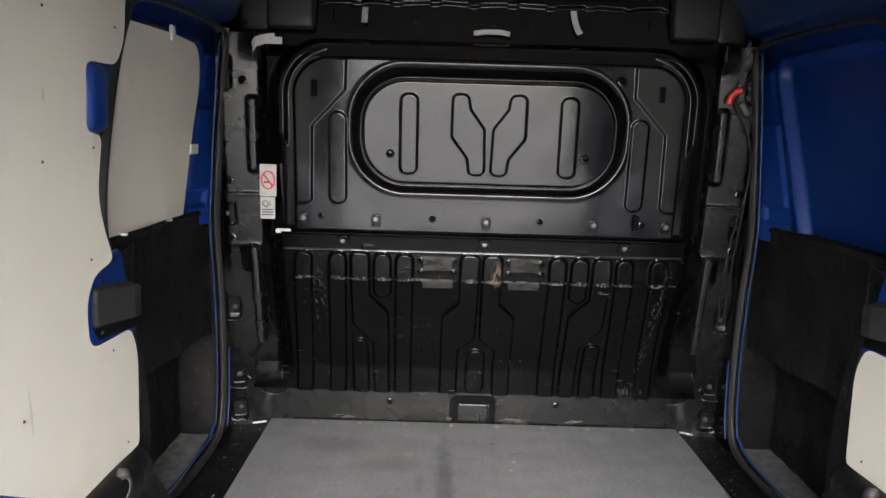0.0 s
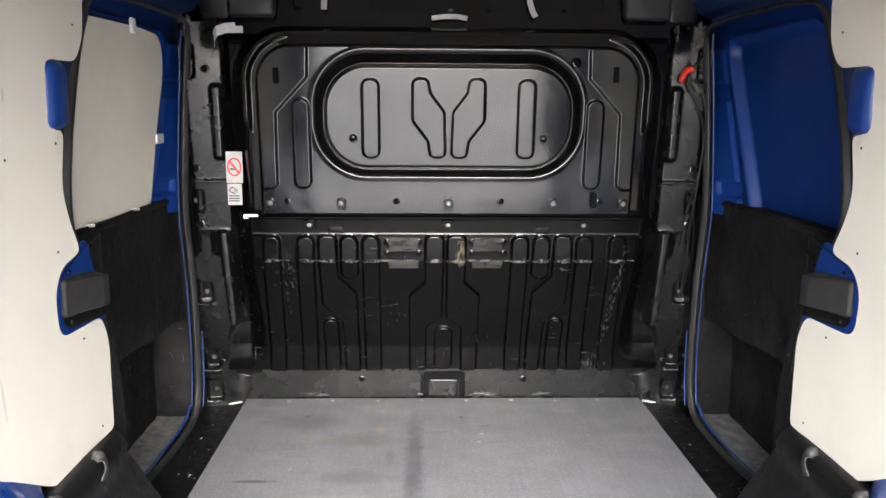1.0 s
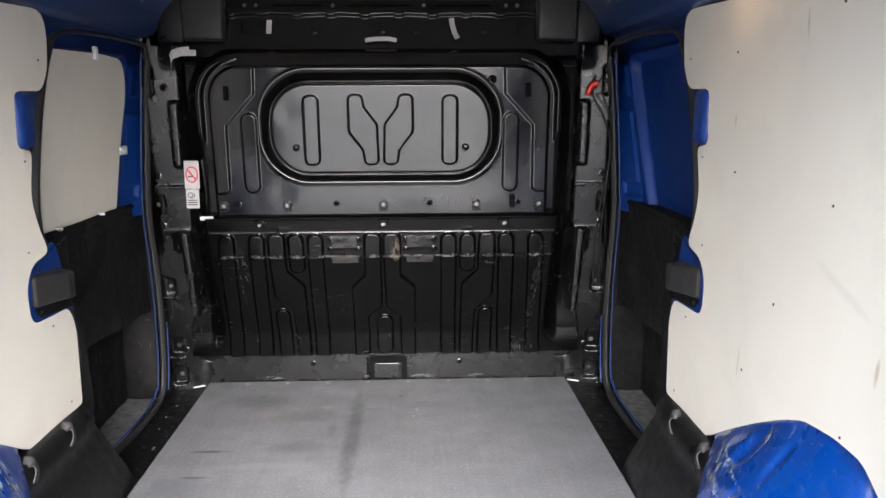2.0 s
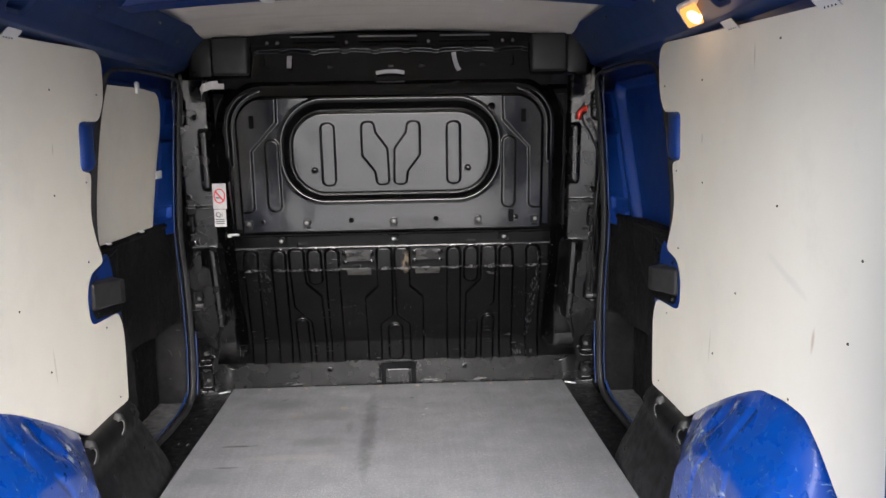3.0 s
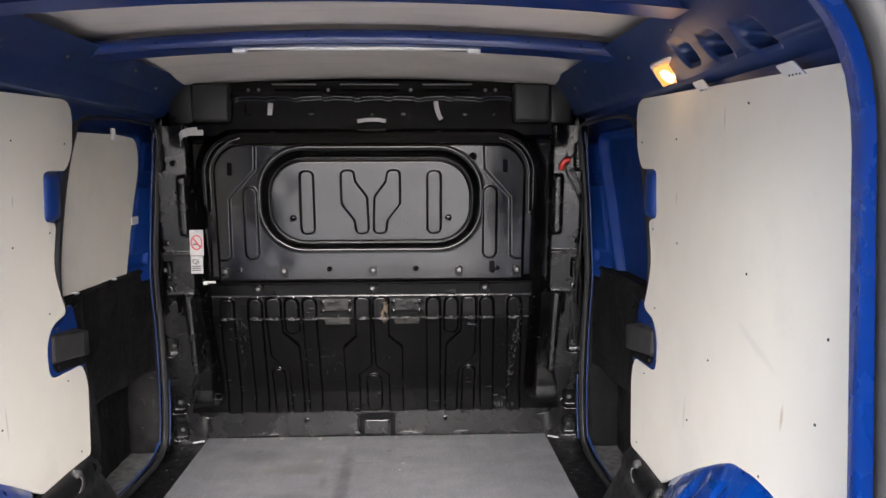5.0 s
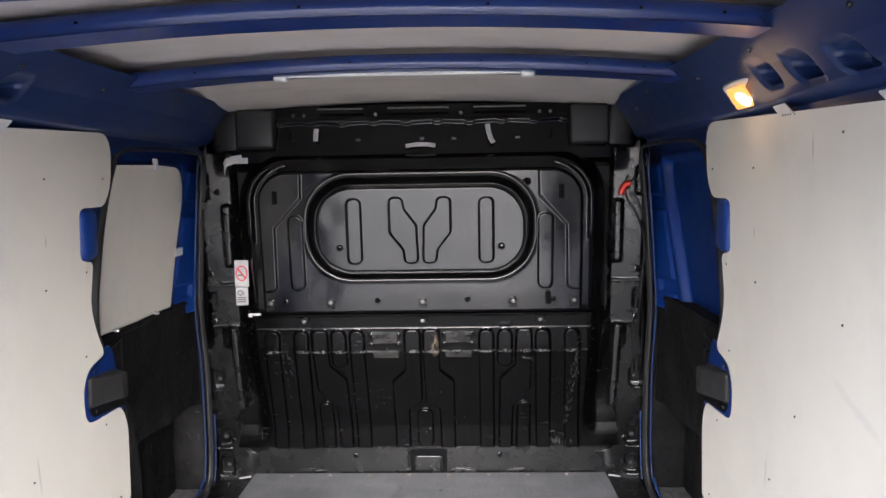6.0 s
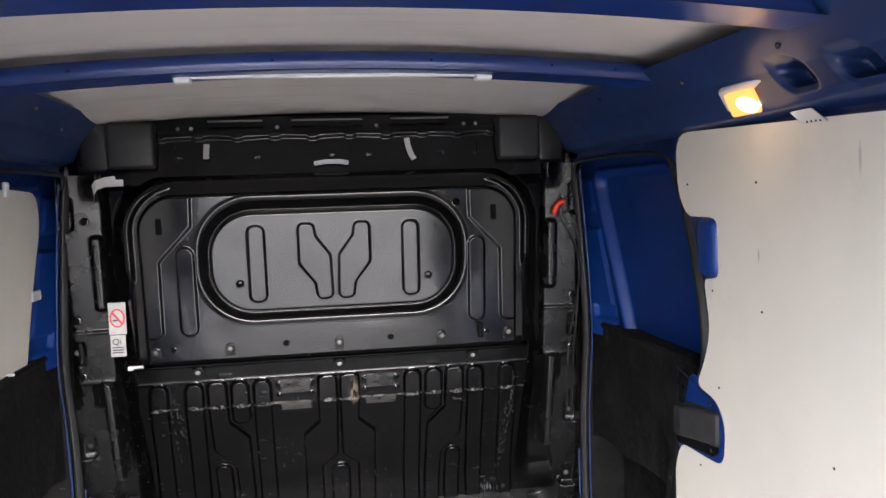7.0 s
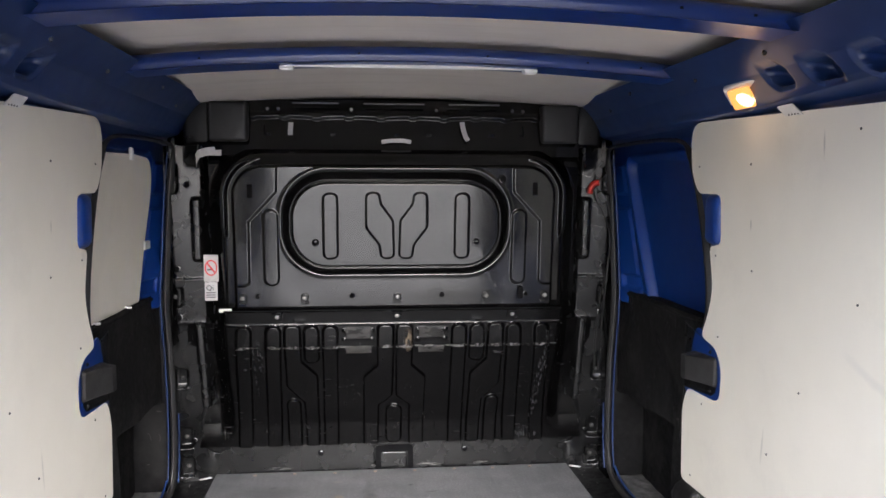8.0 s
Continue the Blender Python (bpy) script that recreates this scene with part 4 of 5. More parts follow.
def side_lining(s):
    label = "white-faced plywood side panel with worn screws and scuffs"
    th = root("plywood_panel", (s * 0.745, 1.05, 0.25), label, "wall panel", "plywood side panels")
    hang(part("sheet", plate_bm(round_poly(PLY_OUTLINE), lambda u, v, d: (s * (ply_x(v) - d), u, v), 0.006, 0.0012), PLY, None), th)
    for y, z in ((1.463, 0.478), (0.593, 0.630), (1.485, 1.071), (1.39, 0.858), (1.375, 0.665), (1.02, 0.622), (1.14, 0.459), (1.213, 0.84), (0.842, 0.821), (1.222, 1.07), (0.562, 0.765), (1.53, 0.27), (0.844, 1.119), (0.78, 0.476)):
        bolt(th, (s * (ply_x(z) - 0.006), y, z), 0.0026, "-x" if s > 0 else "x", name="screw")
    for y, z in ((1.052, 1.166), (0.676, 1.153)):
        def on_ledge(u, v, d, y=y, z=z):
            return (s * (ply_x(z) - 0.006 - 0.25 * max(v, 0) - d), y + u, z + v)
        strap = hang(part("fixing_strap", plate_bm(round_poly([(-0.034, -0.008, 0.003), (0.030, -0.006, 0.003), (0.058, 0.015, 0.004), (0.000, 0.016, 0.004)]), on_ledge, 0.0025, 0.0008), WHITE, None), th)
        for k in range(4):
            hang(part("hole", plate_bm(round_poly([(-0.020 + 0.011 * k, -0.0065, 0.0008), (-0.016 + 0.011 * k, -0.0062, 0.0008), (-0.015 + 0.011 * k, -0.002, 0.0008), (-0.019 + 0.011 * k, -0.002, 0.0008)], 2), lambda u, v, d: on_ledge(u, v, d + 0.0027), 0.0004), HOLE, None), strap)
    return th


side_lining(1)
side_lining(-1)


def blue_tab(s):
    th = root("striker_cover", (s * 0.745, 1.40, 0.94), "rounded blue body pressing in the lining's cut-out", "body pressing", "blue pressings")
    hang(part("cover", box_bm(*sorted((s * 0.715, s * 0.775)), 1.362, 1.44, 0.882, 1.006, 0.022, 4), BLUE_SHADED, None, smooth=True), th)


def latch_cup(s):
    """Black plastic latch pocket with a blue rim."""
    th = root("latch_pocket", (s * 0.74, 1.42, 0.56), "black plastic latch pocket in a blue edged recess", "latch pocket", "latch pockets")
    rim = [(1.350, 0.600), (1.360, 0.516), (1.386, 0.498), (1.47, 0.494), (1.57, 0.486), (1.57, 0.50), (1.50, 0.67), (1.465, 0.664), (1.385, 0.640)]
    hang(part("rim", plate_bm(round_poly([(*p, 0.02) for p in rim]), lambda u, v, d: (s * (ply_x(v) - 0.002 - d * 0.3), u, v), 0.012, 0.003), BLUE_SHADED, None), th)
    xs, zs = np.linspace(1.37, 1.61, 120), np.linspace(0.490, 0.675, 92)
    Yg, Zg = np.meshgrid(xs, zs, indexing="ij")
    d = d_poly(Yg, Zg, [(1.370, 0.600), (1.376, 0.530), (1.395, 0.515), (1.47, 0.508), (1.565, 0.498), (1.565, 0.672), (1.478, 0.655), (1.394, 0.629)])
    tray = hang(grid_mesh("tray", np.stack([s * (0.7315 + 0.003 * sm(-0.002, -0.008, d)), Yg, Zg], 2), PLASTIC, None, flip=s > 0, keep=d < 0.0), th)
    # a box that rises from the rear edge, over a shallow tray
    q = d_box(Yg, Zg + 0.08 * (Yg - 1.385), 1.449, 0.576, 0.069, 0.034, 0.010)
    rise = 0.006 + 0.026 * np.clip((Yg - 1.385) / 0.10, 0, 1)
    xx = 0.7360 - (rise + 0.003) * sm(0.005, -0.004, q)
    hang(grid_mesh("cup", np.stack([s * xx, Yg, Zg], 2), CUP, None, flip=s > 0, keep=q < 0.006), tray)
    for y, z in ((1.415, 0.620), (1.412, 0.525)):
        bolt(tray, (s * 0.734, y, z), 0.005, "-x" if s > 0 else "x", dark=True, name="screw")


for s in (1, -1):
    blue_tab(s)
    latch_cup(s)


# ---- wheel arches ----
def wheel_arch(s):
    th = root("wheel_arch", (s * 0.7, 0.8, -0.01), "glossy blue wheel arch, scratched and chipped" if s > 0 else "glossy blue wheel arch with pale scratches", "wheel arch", "wheel arches")
    # three lines run over the arch from front to rear: the inner face's edge, the corner, and the foot behind the lining
    crest = [(0.653, 1.208, -0.015), (0.654, 1.174, 0.08), (0.655, 1.136, 0.185), (0.656, 1.06, 0.250), (0.656, 0.976, 0.283), (0.656, 0.90, 0.298), (0.656, 0.82, 0.297), (0.655, 0.735, 0.281), (0.654, 0.690, 0.238), (0.653, 0.645, 0.185), (0.652, 0.606, 0.130), (0.651, 0.565, 0.065), (0.650, 0.530, -0.015)]
    corner = [(0.662, 1.213, -0.015), (0.663, 1.186, 0.085), (0.664, 1.148, 0.197), (0.665, 1.07, 0.266), (0.666, 0.98, 0.302), (0.667, 0.90, 0.320), (0.668, 0.815, 0.322), (0.668, 0.716, 0.314), (0.663, 0.648, 0.286), (0.659, 0.584, 0.243), (0.659, 0.537, 0.185), (0.664, 0.507, 0.105), (0.680, 0.500, -0.015)]
    foot = [(1.40, -0.015), (1.41, 0.14), (1.37, 0.320), (1.27, 0.368), (1.115, 0.455), (0.955, 0.545), (0.828, 0.560), (0.755, 0.520), (0.700, 0.425), (0.618, 0.290), (0.552, 0.200), (0.512, 0.115), (0.502, -0.015)]
    n = 460
    def fine(pts):
        pts = np.array(pts)
        t = np.linspace(0, len(pts) - 1, n)
        P = np.stack([np.interp(t, np.arange(len(pts)), pts[:, k]) for k in range(pts.shape[1])], 1)
        for _ in range(70):
            P[1:-1] = (P[:-2] + P[2:] + 2 * P[1:-1]) / 4
        return P
    C, E = fine(crest), fine(corner)
    O = fine([(0.820, y, z) for y, z in foot])
    along = np.linspace(0, 12, n)
    rows, across = [], []
    low = np.stack([np.full(n, 0.650), np.linspace(1.208, 0.530, n), np.full(n, -0.015)], 1)
    def lay(P, v):
        rows.append(P)
        across.append(np.full(n, v))
    for w in np.linspace(0, 1, 50)[:-1]:
        lay(low * (1 - w) + C * w, -1.0)
    def dome(v):
        return np.array((-0.007, 0.0, 0.003)) * math.sin(math.pi * v)
    # a bevel, a tight corner, then a slightly domed face out to the lining
    for v in np.linspace(0, 0.58, 14)[:-1]:
        lay(C * (1 - v) + E * v, -0.5)
    A, B = C * 0.42 + E * 0.58, E * 0.82 + O * 0.18 + dome(0.18)
    for v in np.linspace(0, 1, 14)[:-1]:
        lay(A * (1 - v) ** 2 + E * 2 * v * (1 - v) + B * v * v, 0.18 * v)
    for v in np.linspace(0.18, 1, 84):
        lay(E * (1 - v) + O * v + dome(v), v)
    lay(O + np.array((0.02, 0, 0.003)), 1.1)
    X, Y, Z = (np.stack([r[:, k] for r in rows], 1) for k in range(3))
    # the edge of the inner face is rolled over, not folded
    lo, hi = 36, 60
    for G in (X, Y, Z):
        for _ in range(40):
            G[:, lo:hi] = (G[:, lo - 1:hi - 1] + 2 * G[:, lo:hi] + G[:, lo + 1:hi + 1]) / 4
    V_, T_ = np.stack(across, 1) * 0.13, np.repeat(along[:, None], len(rows), 1) * 0.085
    # grooves in the inner face
    on_face = sm(0.690, 0.662, X)
    for run in (((0.850, 0.30), (0.857, 0.25), (0.860, 0.19), (0.790, 0.122), (0.752, 0.07), (0.748, 0.03)), ((0.960, 0.295), (1.00, 0.25), (1.032, 0.19), (1.032, 0.10), (1.024, 0.03)), ((0.848, 0.09), (0.844, 0.012)), ((0.928, 0.06), (0.930, 0.012)), ((1.128, 0.085), (1.124, 0.025)), ((0.664, 0.10), (0.658, 0.034))):
        near = np.minimum.reduce([d_seg(Y, Z, p, q) for p, q in zip(run, run[1:])])
        X = X + on_face * bead(near, 0.0042, 0.008)
    # square pocket and a thin plate above it on the rear slope
    rear = (T_ > 7.9 * 0.085) * (V_ > 0.0)
    hollow = sm(0.003, -0.009, d_box(X, Z - 0.08 * (X - 0.70), 0.708, 0.268, 0.045, 0.036, 0.008)) * rear
    tab = sm(0.0015, -0.0015, d_box(X, Z, 0.692, 0.333, 0.030, 0.021, 0.004)) * rear
    rivet = bead(np.hypot(X - 0.715, Z - 0.268), 0.003, 0.005) * rear
    Y, Z = Y + 0.030 * hollow - 0.0025 * tab - rivet, Z - 0.010 * hollow + 0.0015 * tab
    # long dent in the front shoulder
    dent = sm(1.0, 0.0, np.hypot((Y - 1.03 + 0.9 * (X - 0.70)) / 0.050, (X - 0.706) / 0.036))
    X, Z = X + 0.007 * dent, Z - 0.009 * dent
    trough = sm(1.0, 0.0, np.hypot((Y - 0.90 + 0.5 * (X - 0.70)) / 0.022, (X - 0.70) / 0.040))
    X, Z = X + 0.003 * trough, Z - 0.004 * trough
    hang(grid_mesh("pressing", np.stack([s * X, Y, Z], 2), BLUE_ARCH, None, flip=s < 0), th)
    # welded foot flange
    foot = [(s * x, 0.540 - 0.1 * (x - 0.66), -0.002) for x in np.linspace(0.75, 0.658, 8)] + [(s * 0.648, y, -0.002 + 0.002 * math.sin(y * 60)) for y in np.linspace(0.552, 1.20, 40)]
    V, F = tube(foot, 0.006, sides=8)
    hang(mesh("sealant_bead", V, F, BLUE, None), th)
    return th


wheel_arch(1)
wheel_arch(-1)


# ---- sliding doors, trims and seals ----
def side_door(s):
    right = s > 0
    th = root("sliding_door", (s * 0.82, 1.9, 0.0), "closed blue sliding door with bare inner skin" if right else "closed blue sliding door lined with white plywood", "sliding door")
    ys, zs = np.linspace(1.48, 2.42, 230), np.linspace(0.60, 1.17, 140)
    Y, Z = np.meshgrid(ys, zs, indexing="ij")
    x = 0.822 - 0.07 * (Z - 0.6) + 0 * Y
    lean = Y - 0.29 * (Z - 0.64)
    pnl = d_box(Y - 0.36 * (Z - 0.69), Z, 1.79, 0.86, 0.27, 0.25, 0.05)
    x = x + 0.026 * sm(0.006, -0.012, pnl)
    x = x - bead(pnl - 0.012, 0.007, 0.006)
    post = d_box(lean, Z, 2.168, 0.86, 0.060, 0.235, 0.012)
    x = x - raised(post, 0.010, 0.012) - 0.32 * np.clip(lean - 2.108, 0, 0.12) * sm(0.004, -0.004, post)
    x = x + raised(d_box(lean, Z, 2.155, 0.972, 0.046, 0.024, 0.006), 0.013, 0.008) + raised(d_box(lean, Z, 2.150, 0.704, 0.044, 0.020, 0.006), 0.013, 0.008)
    x = x - bead(lean - 2.262, 0.006, 0.010)
    x = x + 0.003 * np.exp(-((Y - 1.98) ** 2 + (Z - 1.02) ** 2) / 0.05 ** 2)
    hang(grid_mesh("inner_skin", np.stack([s * x, Y, Z], 2), BLUE_SHADED, None, flip=right), th)
    if not right:
        o = [(1.52, 1.105, 0.01), (1.95, 1.112, 0.02), (2.125, 1.105, 0.07), (2.155, 1.02, 0.05), (2.105, 0.86, 0.1), (2.07, 0.665, 0.012), (1.52, 0.672, 0.01)]
        sheet = hang(part("plywood_lining", plate_bm(round_poly(o), lambda u, v, d: (-(0.808 - 0.07 * (v - 0.6) - d), u, v), 0.006, 0.001), PLY, None, "white-faced plywood door lining"), th)
        for y, z, ty, tz in ((2.125, 0.838, 0.030, 0.013), (1.92, 1.112, 0.012, 0.018)):
            hang(part("clip", box_bm(-0.802 + 0.07 * (z - 0.6) - 0.004, -0.802 + 0.07 * (z - 0.6) + 0.005, y - ty, y + ty, z - tz, z + tz, 0.003), WHITE, None, "white plastic clip"), sheet)
        for y in (1.655, 1.93):
            hang(part("clip", box_bm(-0.806, -0.779, y - 0.006, y + 0.006, 0.668, 0.675, 0.003), WHITE, None, "white plastic clip"), sheet)
    # black felt trim above a deep step well
    ys, zs = np.linspace(1.42, 2.42, 250), np.linspace(-0.012, 0.672, 170)
    Y, Z = np.meshgrid(ys, zs, indexing="ij")
    crease = 0.322 - 0.05 * (Y - 1.75) + 0.004 * np.sin(Y * 21)
    well = sm(0.006, -0.006, Z - crease) * sm(2.282, 2.262, Y)
    x = 0.790 + 0.090 * well - 0.030 * sm(2.27, 2.30, Y) + 0.003 * np.sin(Y * 17) * np.sin(Z * 13)
    x = x - 0.004 * bead(d_seg(Y, Z, (1.70, 0.44), (1.95, 0.60)), 1.0, 0.02)
    hang(grid_mesh("lower_trim", np.stack([s * x, Y, Z], 2), CARPET, None, "dusty black felt lower trim", flip=right), th)
    a, b = sorted((s * 0.785, s * 0.86))
    hang(part("trim_ledge", box_bm(a, b, 1.44, 2.42, 0.652, 0.668, 0.006), CARPET, None), th)
    return th


side_door(1)
side_door(-1)


def door_seal(s):
    """The rubber seal round the side door's opening."""
    th = root("door_seal", (s * 0.76, 1.9, 0.0), "black rubber seal round the side door opening", "door seal", "door seals")
    loop = [(0.770, 1.70, 0.02), (0.765, 1.66, 0.20), (0.757, 1.61, 0.38), (0.752, 1.585, 0.50), (0.749, 1.535, 0.60), (0.747, 1.478, 0.65), (0.746, 1.450, 0.70), (0.745, 1.452, 0.78), (0.745, 1.476, 0.87), (0.744, 1.508, 0.97), (0.741, 1.540, 1.05), (0.736, 1.562, 1.10), (0.726, 1.580, 1.134), (0.712, 1.62, 1.146), (0.706, 1.80, 1.152), (0.704, 2.00, 1.152), (0.706, 2.15, 1.150), (0.712, 2.19, 1.128), (0.724, 2.208, 1.06), (0.736, 2.212, 0.92), (0.746, 2.216, 0.77), (0.756, 2.225, 0.62), (0.748, 2.24, 0.46), (0.743, 2.24, 0.27), (0.744, 2.24, 0.12), (0.746, 2.225, 0.04), (0.754, 2.18, 0.0), (0.760, 2.06, -0.008), (0.766, 1.92, -0.010), (0.782, 1.80, -0.012)]
    pts = [(s * x, y, z) for x, y, z in loop]
    prof = [(0.008 * math.cos(a) * (1.0 + 0.5 * math.cos(2 * a) ** 2), 0.013 * math.sin(a)) for a in np.linspace(0, 2 * math.pi, 18, endpoint=False)]
    V, F = tube(pts, 0, profile=prof, smooth_n=2, up=(-s, -0.35, 0), swell=lambda q: 1.0 - 0.55 * float(sm(1.09, 1.14, q.z)))
    bm = bmesh.new()
    vs = [bm.verts.new(v) for v in V]
    for f in F:
        bm.faces.new([vs[i] for i in f])
    hang(part("rubber", bm, RUBBER, None, smooth=True), th)
    for run, dx, dz, r in ((pts[17:26], 0.017, 0.0, 0.0026), (pts[25:], 0.020, 0.006, 0.0042), (pts[23:26], -0.017, 0.0, 0.0024)):
        V, F = tube([(x + s * dx, y - 0.004, z + dz) for x, y, z in run], r, smooth_n=2)
        hang(mesh("painted_flange", V, F, BLUE_DULL, None, "blue painted flange edge"), th)
    # jamb behind the seal, to the bulkhead pillar
    j = [(2.262, -0.02), (2.47, -0.02), (2.47, 1.2), (2.262, 1.2)]
    hang(part("jamb", plate_bm(j, lambda u, v, d: (s * (0.757 - 0.04 * max(0.0, v - 0.9) / 0.3 + d) - 0.006, u, v), 0.012), BLACK, None), th)
    return th


for s in (1, -1):
    door_seal(s)


def lower_trim(s):
    """Slanted black plastic between the lining's foot and the floor, with a roll and two hooks."""
    th = root("side_trim", (s * 0.70, 1.45, 0.0), "black plastic lower side trim with a rolled top", "trim", "side trims")
    prof = [(0.645, -0.012), (0.655, 0.04), (0.675, 0.10), (0.695, 0.16), (0.702, 0.178), (0.696, 0.196), (0.702, 0.222), (0.718, 0.240), (0.738, 0.246), (0.756, 0.243)]
    P = np.array([[(s * (x + 0.05 * t ** 6 * (0.3 + z)), 1.08 + t * (0.51 + (0.24 - z) * 0.35), z) for x, z in prof] for t in np.linspace(0, 1, 60)])
    hang(grid_mesh("moulding", P, PLASTIC, None, flip=s < 0), th)
    for y in (1.43, 1.245):
        V, F = tube([(s * (0.728 - 0.030 * math.sin(a)), y + 0.010 * math.sin(2 * a), 0.218 + 0.030 * math.cos(a)) for a in np.linspace(0.1, 2.3, 14)], 0, profile=[(0.003 * math.cos(a), 0.013 * math.sin(a)) for a in np.linspace(0, 2 * math.pi, 8, endpoint=False)], up=(s, 0, 0.3))
        hang(mesh("lashing_hook", V, F, HOOK, None), th)
    # front end that runs up the door post
    post = [(1.585, 0.10, 0.01), (1.68, 0.05, 0.02), (1.67, 0.30, 0.06), (1.63, 0.47, 0.05), (1.56, 0.60, 0.03), (1.50, 0.50, 0.02), (1.585, 0.44, 0.05)]
    hang(part("post_cover", plate_bm(round_poly(post), lambda u, v, d: (s * (0.758 - 0.5 * d), u, v), 0.02, 0.004), CARPET, None), th)
    return th


def door_step(s):
    th = root("door_step", (s * 0.75, 2.0, -0.02), "worn grey carpeted side door step", "step", "door steps")
    xs, ys = np.linspace(0.772, 0.885, 24), np.linspace(1.80, 2.258, 64)
    X, Y = np.meshgrid(xs, ys, indexing="ij")
    Z = -0.004 + 0.002 * np.sin(Y * 60) * np.cos(X * 90)
    keep = X > 0.772 + 0.04 * sm(1.90, 1.78, Y)
    hang(grid_mesh("carpet", np.stack([s * X, Y, Z], 2), MAT_GREY, None, flip=s < 0, keep=keep), th)
    return th


for s in (1, -1):
    lower_trim(s)
    door_step(s)


# the right side sits a few millimetres nearer the middle than the left
for ob in [o for o in scene.objects if o.parent is None and o.name.split(".")[0] in ("plywood_panel", "striker_cover", "latch_pocket", "wheel_arch", "side_trim", "door_seal", "sliding_door", "door_step", "wall_left", "wall_right")]:
    if ob.location.x > 0:
        ob.location.x -= 0.007


# ---- rear frame, seal and the opened rear door ----
def rear_frame():
    th = root("rear_frame", (0, 0.35, 0.0), "blue painted rear door frame with rounded top corners", "door frame", kind="structure")
    def ring(hx, top, r):
        return round_poly([(-hx - 0.024, -0.05, 0), (hx + 0.024, -0.05, 0), (hx - 0.023, top, r), (0, top + 0.020, 0.4), (0.023 - hx, top, r)], 10)
    def loft(name, rings, material):
        V, F, n = [], [], len(rings[0])
        for pts in rings:
            V += pts
        for k in range(len(rings) - 1):
            for i in range(n - 1):
                F.append((k * n + i, k * n + i + 1, (k + 1) * n + i + 1, (k + 1) * n + i))
            F.append((k * n + n - 1, k * n, (k + 1) * n, (k + 1) * n + n - 1))
        bm = bmesh.new()
        vs = [bm.verts.new(v) for v in V]
        for f in F:
            bm.faces.new([vs[i] for i in f])
        return hang(part(name, bm, material, None, smooth=True), th)
    rings = []
    for hx, top, y, r in ((0.80, 1.315, 0.74, 0.10), (0.79, 1.30, 0.70, 0.12), (0.77, 1.285, 0.54, 0.16), (0.755, 1.262, 0.42, 0.20), (0.71, 1.252, 0.37, 0.20), (0.645, 1.245, 0.345, 0.21), (0.629, 1.240, 0.330, 0.21), (0.624, 1.240, 0.29, 0.21), (0.625, 1.245, 0.245, 0.21)):
        rings.append([(u, y, v) for u, v in ring(hx, top, r)])
    loft("pillar_and_header", rings, BLUE)
    rings = [[(u, y, v) for u, v in ring(hx, top, r)] for hx, top, y, r in ((0.625, 1.245, 0.245, 0.21), (0.66, 1.28, 0.235, 0.21), (0.70, 1.32, 0.16, 0.22), (0.80, 1.38, 0.15, 0.22), (0.94, 1.43, 0.18, 0.20))]
    loft("outer_flange", rings, BLUE_SHADED)
    seal = [(u, 0.238, v) for u, v in ring(0.624, 1.247, 0.21)]
    prof = [(0.016 * math.cos(a), 0.020 * math.sin(a)) for a in np.linspace(0, 2 * math.pi, 10, endpoint=False)]
    V, F = tube(seal, 0, profile=prof, closed=True, up=(0, 1, 0))
    hang(mesh("rubber_seal", V, F, RUBBER, None, "black rubber rear door seal"), th)
    hang(part("sill", box_bm(-0.76, 0.76, 0.22, 0.52, -0.05, -0.010, 0.004), BLUE, None), th)
    hang(part("sill_cover", box_bm(-0.60, 0.60, 0.262, 0.366, -0.03, -0.005, 0.006), PLASTIC, None), th)
    for s in (-1, 1):
        cup = bmesh.new()
        bmesh.ops.create_cone(cup, cap_ends=True, segments=20, radius1=0.017, radius2=0.014, depth=0.004, matrix=Matrix.Translation((s * 0.684, 0.455, -0.008)))
        hang(part("drain_plug", cup, HOOK, None), th)
    for s in (-1, 1):
        def inner(u, v, d, s=s):
            return (s * (0.6445 - 0.0364 * (v + 0.05) + 0.13 * (u - 0.29) - d), u, v)
        low = hang(part("post_plate", plate_bm(round_poly([(0.290, -0.03, 0.004), (0.332, -0.03, 0.004), (0.332, 0.266, 0.010), (0.318, 0.270, 0.010), (0.302, 0.258, 0.012), (0.290, 0.238, 0.010)]), inner, 0.0025, 0.0012), BLUE, None), th)
        hang(part("slot", plate_bm(round_poly([(0.312, 0.128, 0.004), (0.321, 0.128, 0.004), (0.321, 0.152, 0.004), (0.312, 0.152, 0.004)]), lambda u, v, d: inner(u, v, d + 0.0027), 0.0006), HOLE, None), low)
        for z0, z1 in ((0.405, 0.43),):
            hang(part("post_plate", plate_bm(round_poly([(0.300, z0, 0.004), (0.332, z0, 0.004), (0.332, z1, 0.01), (0.300, z1, 0.01)]), inner, 0.002, 0.0008), BLUE, None), th)
    plate = root("striker", (0.19, 0.335, 1.25), "bright steel door striker under the rear header", "striker")
    pb = box_bm(0.13, 0.25, 0.32, 0.35, 1.247, 1.255, 0.003)
    face = hang(part("plate", pb, STEEL, None), plate)
    for x in (0.174, 0.208):
        hang(tube_part("hook", [(x - 0.016, 0.335, 1.25), (x - 0.014, 0.335, 1.232), (x, 0.335, 1.225), (x + 0.014, 0.335, 1.232), (x + 0.016, 0.335, 1.25)], 0.005, STEEL, None, sides=8), face)
    return th


rear_frame()


